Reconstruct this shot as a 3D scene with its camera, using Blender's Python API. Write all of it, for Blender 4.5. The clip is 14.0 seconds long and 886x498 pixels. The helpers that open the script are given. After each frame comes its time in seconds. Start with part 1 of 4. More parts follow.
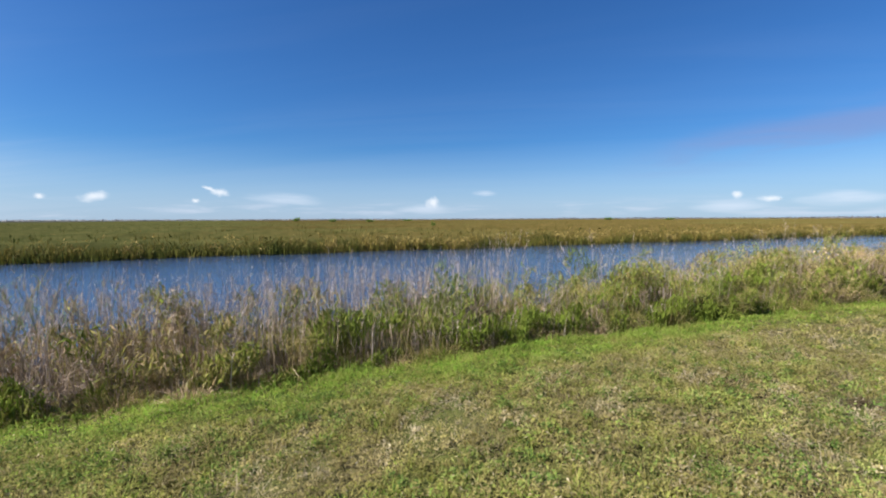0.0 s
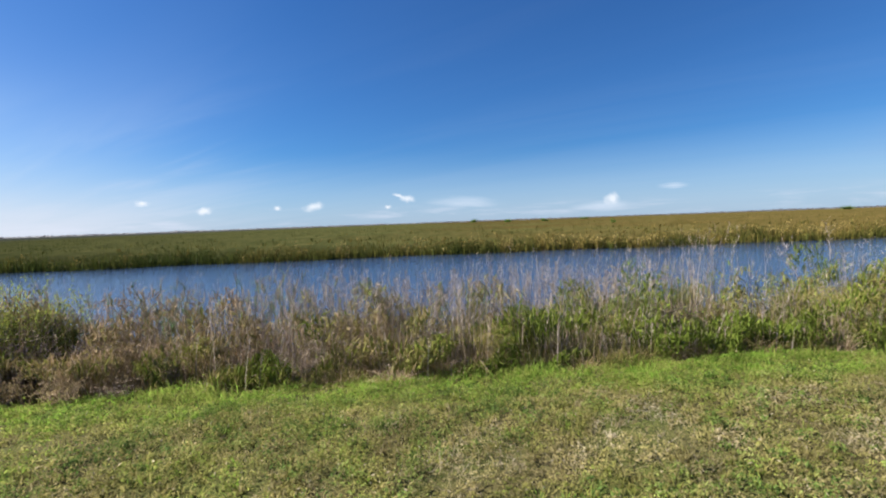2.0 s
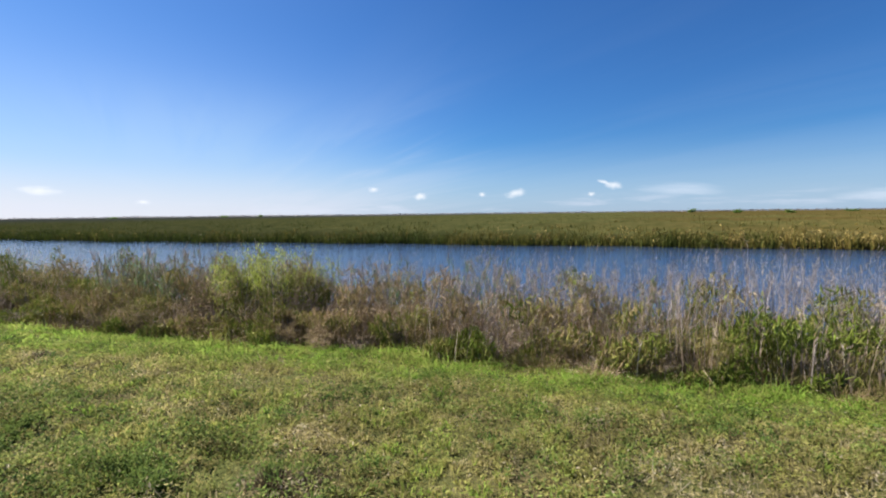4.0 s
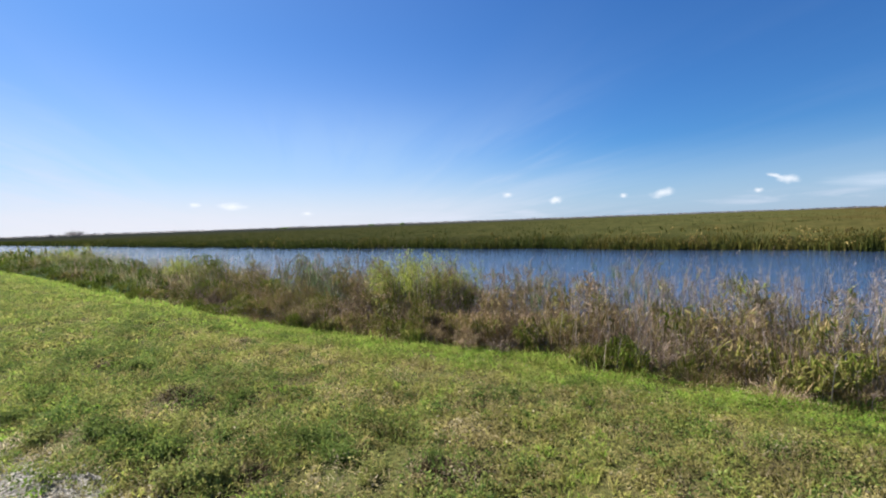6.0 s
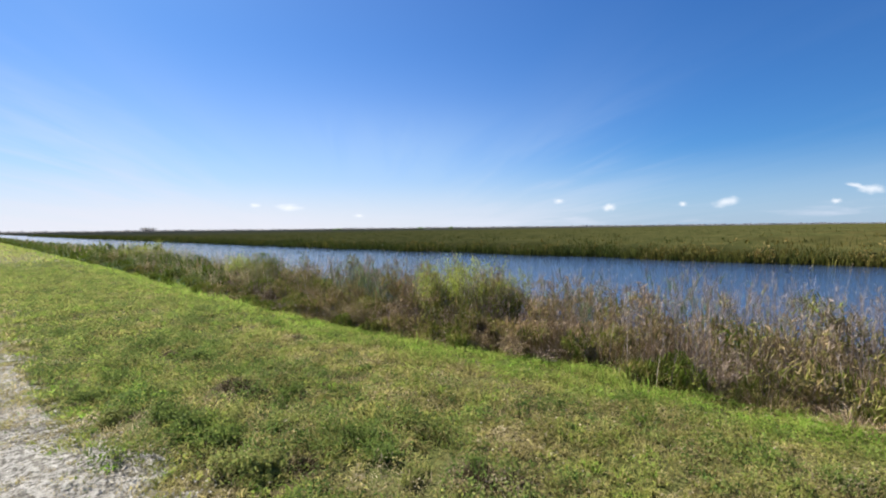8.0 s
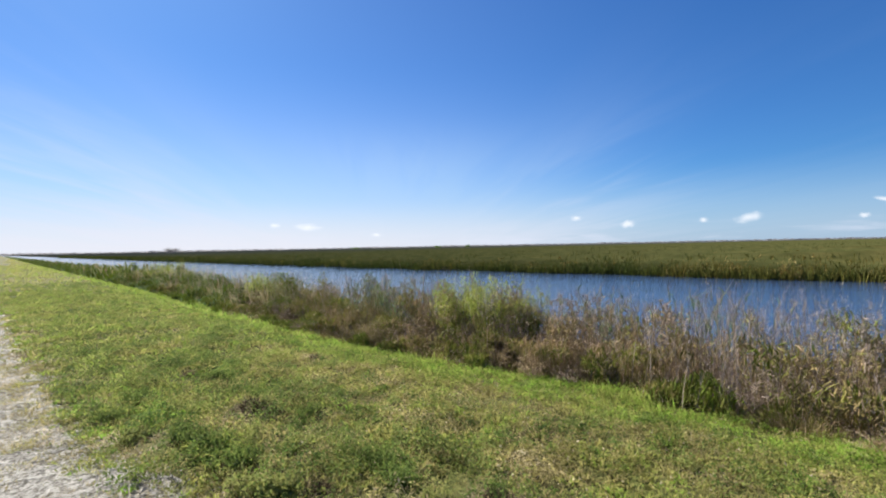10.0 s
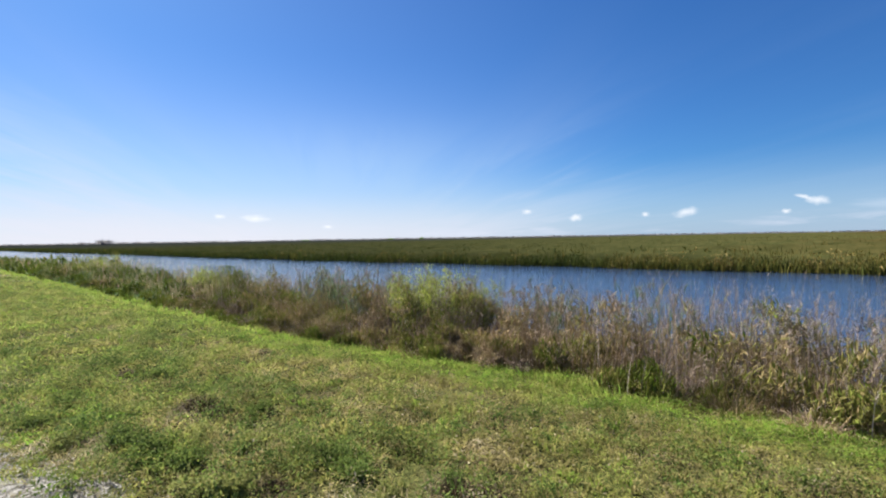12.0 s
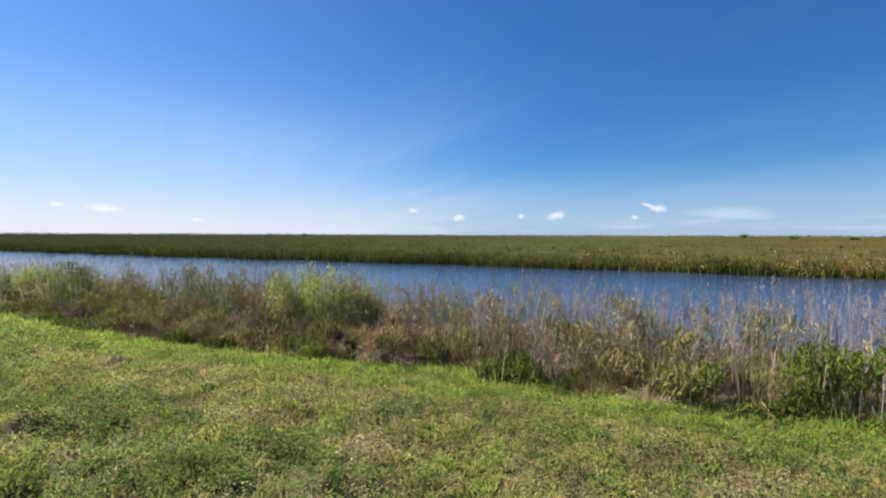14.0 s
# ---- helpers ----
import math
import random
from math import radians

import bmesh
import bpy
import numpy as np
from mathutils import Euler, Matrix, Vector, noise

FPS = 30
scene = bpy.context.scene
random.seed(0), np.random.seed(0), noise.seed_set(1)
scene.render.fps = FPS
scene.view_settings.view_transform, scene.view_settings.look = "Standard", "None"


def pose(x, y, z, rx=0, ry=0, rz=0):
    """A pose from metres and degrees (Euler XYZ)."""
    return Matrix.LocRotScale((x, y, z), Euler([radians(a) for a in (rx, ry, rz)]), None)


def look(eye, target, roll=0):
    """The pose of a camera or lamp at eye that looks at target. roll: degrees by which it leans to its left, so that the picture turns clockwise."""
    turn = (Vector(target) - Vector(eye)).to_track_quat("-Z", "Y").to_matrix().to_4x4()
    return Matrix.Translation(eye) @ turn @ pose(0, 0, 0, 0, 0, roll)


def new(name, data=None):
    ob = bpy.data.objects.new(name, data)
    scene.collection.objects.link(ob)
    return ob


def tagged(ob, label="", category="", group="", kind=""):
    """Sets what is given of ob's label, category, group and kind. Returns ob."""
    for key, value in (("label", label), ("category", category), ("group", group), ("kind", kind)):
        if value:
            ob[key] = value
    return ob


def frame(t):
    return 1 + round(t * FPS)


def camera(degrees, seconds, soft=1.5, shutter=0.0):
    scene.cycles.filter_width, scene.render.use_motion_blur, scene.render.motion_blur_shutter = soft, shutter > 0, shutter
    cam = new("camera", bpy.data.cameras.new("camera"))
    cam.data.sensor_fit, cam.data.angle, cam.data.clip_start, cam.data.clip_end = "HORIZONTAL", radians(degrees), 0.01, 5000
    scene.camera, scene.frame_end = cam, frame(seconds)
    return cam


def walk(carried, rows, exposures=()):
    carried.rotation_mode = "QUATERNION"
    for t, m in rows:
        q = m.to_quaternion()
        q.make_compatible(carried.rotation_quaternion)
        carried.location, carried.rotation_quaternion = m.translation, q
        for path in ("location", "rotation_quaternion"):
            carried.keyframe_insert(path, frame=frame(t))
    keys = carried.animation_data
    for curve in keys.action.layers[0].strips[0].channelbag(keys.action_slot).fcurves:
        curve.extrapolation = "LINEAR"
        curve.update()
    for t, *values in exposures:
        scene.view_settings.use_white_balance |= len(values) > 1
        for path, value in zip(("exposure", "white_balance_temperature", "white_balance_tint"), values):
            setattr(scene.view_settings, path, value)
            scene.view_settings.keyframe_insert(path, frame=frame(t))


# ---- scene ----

# ---- camera: seconds, eye x y z, yaw to the left, pitch, roll ----
cam = camera(88.02, 14.0, soft=2.0)
PATH = [
    (0, 0.209, 0.054, 1.544, -23.81, -3.69, -0.24),
    (0.5, 0.208, 0.063, 1.538, -23.27, -3.75, -0.38),
    (1, 0.202, 0.068, 1.533, -18.55, -3.80, -1.25),
    (1.5, 0.172, 0.073, 1.530, -10.46, -3.36, -1.57),
    (2, 0.103, 0.078, 1.525, -2.22, -3.30, -2.07),
    (2.5, 0.037, 0.090, 1.508, 3.40, -3.21, -2.32),
    (3, 0.024, 0.100, 1.515, 6.78, -3.46, -0.47),
    (3.5, 0.019, 0.081, 1.522, 13.48, -3.86, -0.42),
    (4, 0.003, 0.088, 1.518, 22.31, -4.36, -0.67),
    (4.2, 0.007, 0.082, 1.527, 25.68, -4.34, -0.72),
    (6.3, -0.052, -0.062, 1.527, 40.12, -3.19, -2.25),
    (6.5, -0.045, -0.059, 1.531, 40.96, -3.11, -2.35),
    (7, -0.044, -0.069, 1.537, 42.51, -2.83, -2.19),
    (7.5, -0.048, -0.080, 1.535, 43.71, -2.70, -1.50),
    (8, -0.045, -0.068, 1.535, 44.96, -2.63, -0.63),
    (8.5, -0.043, -0.073, 1.538, 45.99, -1.14, -0.10),
    (8.7, -0.045, -0.067, 1.539, 46.35, -0.67, -0.05),
    (10.8, -0.073, -0.051, 1.533, 46.90, -0.20, -1.50),
    (11, -0.078, -0.053, 1.527, 46.65, -0.30, -1.44),
    (11.5, -0.085, -0.045, 1.524, 45.76, -0.74, -1.38),
    (12, -0.085, -0.062, 1.535, 41.23, -1.35, -0.93),
    (12.5, -0.082, -0.078, 1.540, 38.44, -1.37, -0.72),
    (13, -0.076, -0.104, 1.537, 35.22, -1.57, -0.54),
    (13.5, -0.054, -0.119, 1.538, 32.94, -1.56, -0.20),
    (14, -0.054, -0.106, 1.531, 27.04, -1.71, 0.23),
]


def view(x, y, z, yaw, pitch, roll):
    a, b = radians(yaw), radians(pitch)
    ahead = Vector((-math.sin(a) * math.cos(b), math.cos(a) * math.cos(b), math.sin(b)))
    return look((x, y, z), Vector((x, y, z)) + ahead * 50, roll)


walk(cam, [(t, view(x, y, z, yaw, pitch, roll)) for t, x, y, z, yaw, pitch, roll in PATH])

# ---- world and sun ----
SUN_AZ, SUN_EL = 85.0, 42.0          # degrees to the left of +y, and above the horizon
world = bpy.data.worlds.new("sky")
scene.world = world
world.use_nodes = True
wt = world.node_tree
for n in list(wt.nodes):
    wt.nodes.remove(n)


def wn(kind, **values):
    n = wt.nodes.new(kind)
    for key, value in values.items():
        n.inputs[key].default_value = value
    return n


sky = wt.nodes.new("ShaderNodeTexSky")
sky.sky_type = "NISHITA"
sky.sun_disc = False
sky.sun_elevation = radians(SUN_EL)
sky.sun_rotation = radians(-SUN_AZ)
sky.air_density, sky.dust_density, sky.ozone_density = 1.0, 0.27, 2.5
tone = wn("ShaderNodeHueSaturation", Saturation=1.15, Value=0.52)
wt.links.new(sky.outputs[0], tone.inputs["Color"])
tint = wt.nodes.new("ShaderNodeMix")
tint.data_type, tint.blend_type = "RGBA", "MULTIPLY"
tint.inputs[0].default_value = 1.0
tint.inputs[7].default_value = (0.49, 0.92, 1.41, 1)
wt.links.new(tone.outputs[0], tint.inputs[6])
# humid haze that pales the sky towards the horizon
coord = wt.nodes.new("ShaderNodeTexCoord")
split = wt.nodes.new("ShaderNodeSeparateXYZ")
wt.links.new(coord.outputs["Generated"], split.inputs[0])
haze = wt.nodes.new("ShaderNodeMapRange")
haze.interpolation_type = "SMOOTHSTEP"
for key, value in (("From Min", 0.0), ("From Max", 0.16), ("To Min", 0.62), ("To Max", 0.0)):
    haze.inputs[key].default_value = value
wt.links.new(split.outputs["Z"], haze.inputs["Value"])
hazed = wt.nodes.new("ShaderNodeMix")
hazed.data_type = "RGBA"
hazed.inputs[7].default_value = (3.25, 4.0, 5.5, 1)
wt.links.new(haze.outputs[0], hazed.inputs[0])
wt.links.new(tint.outputs[2], hazed.inputs[6])
# thin cloud that scatters the sun, strongest below it
toward = wt.nodes.new("ShaderNodeVectorMath")
toward.operation = "DOT_PRODUCT"
toward.inputs[1].default_value = (-math.sin(radians(SUN_AZ)), math.cos(radians(SUN_AZ)), 0.0)
wt.links.new(coord.outputs["Generated"], toward.inputs[0])
glow = wt.nodes.new("ShaderNodeMapRange")
glow.interpolation_type = "SMOOTHSTEP"
for key, value in (("From Min", 0.35), ("From Max", 1.0), ("To Min", 0.0), ("To Max", 0.40)):
    glow.inputs[key].default_value = value
wt.links.new(toward.outputs["Value"], glow.inputs["Value"])
low = wt.nodes.new("ShaderNodeMapRange")
low.interpolation_type = "SMOOTHSTEP"
for key, value in (("From Min", 0.0), ("From Max", 0.38), ("To Min", 1.0), ("To Max", 0.0)):
    low.inputs[key].default_value = value
wt.links.new(split.outputs["Z"], low.inputs["Value"])
both = wt.nodes.new("ShaderNodeMath")
both.operation = "MULTIPLY"
wt.links.new(glow.outputs[0], both.inputs[0])
wt.links.new(low.outputs[0], both.inputs[1])
veiled = wt.nodes.new("ShaderNodeMix")
veiled.data_type = "RGBA"
veiled.inputs[7].default_value = (5.2, 5.5, 6.4, 1)
wt.links.new(both.outputs[0], veiled.inputs[0])
wt.links.new(hazed.outputs[2], veiled.inputs[6])
# thin high cirrus in long parallel bands, which run together at the horizon


def sky_math(op, a, b=None, c=None):
    n = wt.nodes.new("ShaderNodeMath")
    n.operation = op
    for k, v in enumerate((a, b, c)):
        if isinstance(v, (int, float)):
            n.inputs[k].default_value = v
        elif v is not None:
            wt.links.new(v, n.inputs[k])
    return n.outputs[0]


def sky_step(value, lo, hi, top, bottom=0.0):
    n = wt.nodes.new("ShaderNodeMapRange")
    n.interpolation_type = "SMOOTHSTEP"
    for key, v in (("From Min", lo), ("From Max", hi), ("To Min", bottom), ("To Max", top)):
        n.inputs[key].default_value = v
    wt.links.new(value, n.inputs["Value"])
    return n.outputs[0]


def sky_noise(x, y, z, detail=5.0, rough=0.55, twist=0.4):
    c = wt.nodes.new("ShaderNodeCombineXYZ")
    for k, v in enumerate((x, y, z)):
        if isinstance(v, (int, float)):
            c.inputs[k].default_value = v
        else:
            wt.links.new(v, c.inputs[k])
    n = wn("ShaderNodeTexNoise", Scale=1.0, Detail=detail, Roughness=rough, Distortion=twist)
    wt.links.new(c.outputs[0], n.inputs["Vector"])
    return n.outputs["Fac"]


def sky_mix(fac, under, colour):
    n = wt.nodes.new("ShaderNodeMix")
    n.data_type = "RGBA"
    n.inputs[7].default_value = (*colour, 1)
    wt.links.new(fac, n.inputs[0])
    wt.links.new(under, n.inputs[6])
    return n.outputs[2]


BAND_AZ = radians(55.0)              # where the bands meet the horizon
dx, dy, dz = split.outputs["X"], split.outputs["Y"], split.outputs["Z"]
lift = sky_math("ADD", sky_math("MAXIMUM", dz, 0.0), 0.07)
along = sky_math("DIVIDE", sky_math("ADD", sky_math("MULTIPLY", dx, -math.sin(BAND_AZ)), sky_math("MULTIPLY", dy, math.cos(BAND_AZ))), lift)
across = sky_math("DIVIDE", sky_math("ADD", sky_math("MULTIPLY", dx, math.cos(BAND_AZ)), sky_math("MULTIPLY", dy, math.sin(BAND_AZ))), lift)
bands = sky_noise(sky_math("MULTIPLY", along, 0.11), sky_math("MULTIPLY", across, 0.62), 6.1, 3.0, 0.5, 1.0)
wisps = sky_noise(sky_math("MULTIPLY", along, 0.30), sky_math("MULTIPLY", across, 1.9), 8.2, 5.0, 0.55, 1.0)
sunward = sky_step(toward.outputs["Value"], 0.25, 0.95, 1.0, 0.06)
thin = sky_math("MULTIPLY", sunward, 0.06)
thick = sky_math("MULTIPLY", sky_step(sky_math("ADD", sky_math("MULTIPLY", bands, 0.62), sky_math("MULTIPLY", wisps, 0.38)), 0.40, 0.62, 0.46), sky_math("MULTIPLY", sunward, sky_step(sky_math("ABSOLUTE", across), 0.7, 2.6, 1.0, 0.0)))
sky_now = sky_mix(sky_math("ADD", thick, thin), veiled.outputs[2], (4.5, 4.95, 5.95))
# pale, bright haze low under the sun
sky_now = sky_mix(sky_math("MULTIPLY", sky_step(dz, 0.0, 0.11, 0.0, 0.62), sky_step(toward.outputs["Value"], 0.35, 1.0, 1.0)), sky_now, (5.9, 5.7, 6.1))
# the soft knot where the cirrus bands meet, and broken low cloud in the haze over the horizon
azimuth = sky_math("ARCTAN2", sky_math("MULTIPLY", dx, -1.0), dy)
knot_az = sky_step(sky_math("ABSOLUTE", sky_math("SUBTRACT", azimuth, 0.90)), 0.0, 0.42, 0.0, 1.0)
knot_up = sky_step(sky_math("ABSOLUTE", sky_math("SUBTRACT", dz, 0.135)), 0.0, 0.15, 0.0, 0.26)
knot = sky_math("MULTIPLY", sky_math("MULTIPLY", knot_az, knot_up), sky_step(wisps, 0.30, 0.60, 1.0, 0.35))
sky_now = sky_mix(knot, sky_now, (3.2, 4.5, 5.9))
low_cloud = sky_noise(sky_math("MULTIPLY", azimuth, 7.0), sky_math("MULTIPLY", dz, 55.0), 1.3, 6.0, 0.6, 0.3)
low_fac = sky_math("MULTIPLY", sky_step(low_cloud, 0.47, 0.72, 0.42), sky_math("MULTIPLY", sky_step(dz, 0.0, 0.010, 1.0), sky_step(dz, 0.018, 0.050, 0.0, 1.0)))
sky_now = sky_mix(low_fac, sky_now, (5.0, 5.3, 6.2))
# faint smoke that drifts away over the marsh
ridge = sky_math("MULTIPLY_ADD", sky_math("SUBTRACT", -0.89, azimuth), 0.13, 0.118)
smoke_body = sky_noise(sky_math("MULTIPLY", azimuth, 4.0), sky_math("MULTIPLY", dz, 22.0), 5.9, 5.0, 0.55, 0.6)
smoke_far = sky_math("ABSOLUTE", sky_math("SUBTRACT", dz, ridge))
smoke = sky_math("MULTIPLY", sky_math("MULTIPLY", sky_step(smoke_far, 0.004, 0.050, 0.0, 1.0), sky_step(azimuth, -0.98, -0.74, 0.0, 0.55)), sky_step(smoke_body, 0.30, 0.62, 1.0))
sky_now = sky_mix(smoke, sky_now, (1.75, 2.15, 3.9))
back = wn("ShaderNodeBackground", Strength=0.052)
wt.links.new(sky_now, back.inputs["Color"])
wout = wt.nodes.new("ShaderNodeOutputWorld")
wt.links.new(back.outputs[0], wout.inputs["Surface"])

sun = new("sun", bpy.data.lights.new("sun", "SUN"))
sun.data.energy, sun.data.angle, sun.data.color = 5.0, radians(0.53), (1.0, 0.93, 0.80)
sa, se = radians(SUN_AZ), radians(SUN_EL)
sun.matrix_world = look((-200 * math.sin(sa) * math.cos(se), 200 * math.cos(sa) * math.cos(se), 200 * math.sin(se)), (0, 0, 0))
scene.view_settings.exposure = 1.62

# ---- materials ----


class Mat:
    """A node material with short ways to add nodes."""

    def __init__(self, name):
        self.m = bpy.data.materials.new(name)
        self.m.use_nodes = True
        self.t = self.m.node_tree
        self.t.nodes.clear()
        self.out = self.t.nodes.new("ShaderNodeOutputMaterial")

    def n(self, kind, **values):
        node = self.t.nodes.new(kind)
        for key, value in values.items():
            node.inputs[key.replace("_", " ")].default_value = value
        return node

    def l(self, a, b):
        self.t.links.new(a, b)

    def noise(self, scale, detail=4.0, rough=0.55, where=None, stretch=None):
        tex = self.n("ShaderNodeTexNoise", Scale=scale, Detail=detail, Roughness=rough)
        geo = self.n("ShaderNodeNewGeometry")
        src = geo.outputs["Position"] if where is None else where
        if stretch:
            mp = self.n("ShaderNodeMapping")
            mp.inputs["Scale"].default_value = stretch
            self.l(src, mp.inputs["Vector"])
            src = mp.outputs[0]
        self.l(src, tex.inputs["Vector"])
        return tex.outputs["Fac"]

    def ramp(self, fac, stops):
        r = self.n("ShaderNodeValToRGB")
        e = r.color_ramp.elements
        while len(e) < len(stops):
            e.new(0.5)
        for item, (pos, col) in zip(e, stops):
            item.position, item.color = pos, (*col, 1)
        self.l(fac, r.inputs["Fac"])
        return r.outputs["Color"]

    def math(self, op, a, b=None):
        node = self.n("ShaderNodeMath")
        node.operation = op
        for k, v in enumerate((a, b)):
            if v is None:
                continue
            if isinstance(v, (int, float)):
                node.inputs[k].default_value = v
            else:
                self.l(v, node.inputs[k])
        return node.outputs[0]

    def mix(self, fac, a, b, mode="MIX"):
        node = self.n("ShaderNodeMix")
        node.data_type, node.blend_type = "RGBA", mode
        for slot, v in ((0, fac), (6, a), (7, b)):
            if isinstance(v, (int, float)):
                node.inputs[slot].default_value = v
            elif isinstance(v, tuple):
                node.inputs[slot].default_value = (*v, 1)
            else:
                self.l(v, node.inputs[slot])
        return node.outputs[2]


def plant_material(name, stops, through_light=0.28, spread=0.35, gloss=0.03, rough=0.6, each=0.0):
    """Leaves and blades: colour from how dry each one is, with its own small variation and painted light and dark
    clumps; light passes through in part.
    """
    m = Mat(name)
    att = m.n("ShaderNodeAttribute")
    att.attribute_name = "dry"
    geo = m.n("ShaderNodeNewGeometry")
    rnd = geo.outputs["Random Per Island"]
    fac = m.math("ADD", att.outputs["Fac"], m.math("MULTIPLY", m.math("SUBTRACT", rnd, 0.5), spread))
    own = m.n("ShaderNodeObjectInfo").outputs["Random"]
    fac = m.math("ADD", fac, m.math("MULTIPLY", m.math("SUBTRACT", own, 0.5), 0.6 * each))
    col = m.ramp(fac, stops)
    val = m.n("ShaderNodeHueSaturation")
    m.l(col, val.inputs["Color"])
    second = m.math("FRACT", m.math("MULTIPLY", rnd, 37.0))
    shade = m.math("ADD", m.math("MULTIPLY", second, 0.5), 0.75)
    third = m.math("FRACT", m.math("MULTIPLY", own, 53.0))
    shade = m.math("MULTIPLY", shade, m.math("ADD", m.math("MULTIPLY", third, each), 1.0 - 0.5 * each))
    # broad value noise paints lit and shaded clumps into the plant colour
    clump_light = m.n("ShaderNodeMapRange")
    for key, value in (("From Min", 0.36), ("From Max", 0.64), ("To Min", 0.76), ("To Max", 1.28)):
        clump_light.inputs[key].default_value = value
    m.l(m.noise(2.6, 3.0, 0.5), clump_light.inputs["Value"])
    m.l(m.math("MULTIPLY", shade, clump_light.outputs[0]), val.inputs["Value"])
    fine = m.noise(60.0, 2.0)
    colour = m.mix(0.25, val.outputs[0], m.ramp(fine, [(0.3, (0.6, 0.6, 0.6)), (0.7, (1, 1, 1))]), "MULTIPLY")
    p = m.n("ShaderNodeBsdfPrincipled", Roughness=rough)
    p.inputs["Specular IOR Level"].default_value = gloss
    m.l(colour, p.inputs["Base Color"])
    tr = m.n("ShaderNodeBsdfTranslucent")
    m.l(colour, tr.inputs["Color"])
    ms = m.n("ShaderNodeMixShader")
    ms.inputs[0].default_value = through_light
    m.l(p.outputs[0], ms.inputs[1])
    m.l(tr.outputs[0], ms.inputs[2])
    m.l(ms.outputs[0], m.out.inputs["Surface"])
    return m.m


LAWN = plant_material("lawn_leaf", through_light=0.58, spread=0.22, stops=[(0.0, (0.180, 0.300, 0.048)), (0.15, (0.218, 0.280, 0.062)), (0.32, (0.252, 0.262, 0.078)), (0.55, (0.296, 0.266, 0.108)), (0.8, (0.325, 0.276, 0.152)), (1.0, (0.44, 0.385, 0.285))])
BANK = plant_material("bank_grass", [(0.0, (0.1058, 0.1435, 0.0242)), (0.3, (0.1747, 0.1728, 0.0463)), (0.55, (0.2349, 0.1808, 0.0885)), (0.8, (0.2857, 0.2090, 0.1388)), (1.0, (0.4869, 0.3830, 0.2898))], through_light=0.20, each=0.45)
REED = plant_material("reed_leaf", [(0.0, (0.1114, 0.1878, 0.0874)), (0.5, (0.2232, 0.2379, 0.1111)), (1.0, (0.6249, 0.4383, 0.3491))], each=0.4)
SHRUB = plant_material("shrub_leaf", [(0.0, (0.0803, 0.1473, 0.0341)), (0.5, (0.1824, 0.2455, 0.0542)), (1.0, (0.3502, 0.3507, 0.0930))], through_light=0.5)
MARSH = plant_material("marsh_blade", [(0.0, (0.0362, 0.0504, 0.0121)), (0.4, (0.0865, 0.0859, 0.0223)), (0.7, (0.1301, 0.0978, 0.0253)), (1.0, (0.3335, 0.2587, 0.1035))])
WEED = plant_material("weed_leaf", [(0.0, (0.0858, 0.1408, 0.0368)), (0.4, (0.1595, 0.2145, 0.0552)), (1.0, (0.2860, 0.2882, 0.1035))], through_light=0.4, spread=0.22)
DRY = plant_material("dry_stalk", [(0.0, (0.1252, 0.0945, 0.0652)), (0.5, (0.2113, 0.1625, 0.1303)), (1.0, (0.3474, 0.2971, 0.2721))], through_light=0.2)


HAY = plant_material("withered_leaf", [(0.0, (0.040, 0.030, 0.018)), (0.6, (0.085, 0.066, 0.040)), (1.0, (0.19, 0.155, 0.10))], through_light=0.2)
# pale grey leaf colour imitates the haze in front of far woods
HAZED_LEAF = plant_material("far_woods", [(0.0, (0.1615, 0.1650, 0.1837)), (1.0, (0.2465, 0.2392, 0.2625))], through_light=0.6)


def bark_material():
    m = Mat("bark")
    c = m.ramp(m.noise(14.0, 5.0), [(0.3, (0.030, 0.024, 0.018)), (0.7, (0.085, 0.070, 0.054))])
    p = m.n("ShaderNodeBsdfPrincipled", Roughness=0.95)
    p.inputs["Specular IOR Level"].default_value = 0.1
    m.l(c, p.inputs["Base Color"])
    m.l(p.outputs[0], m.out.inputs["Surface"])
    return m.m


BARK = bark_material()


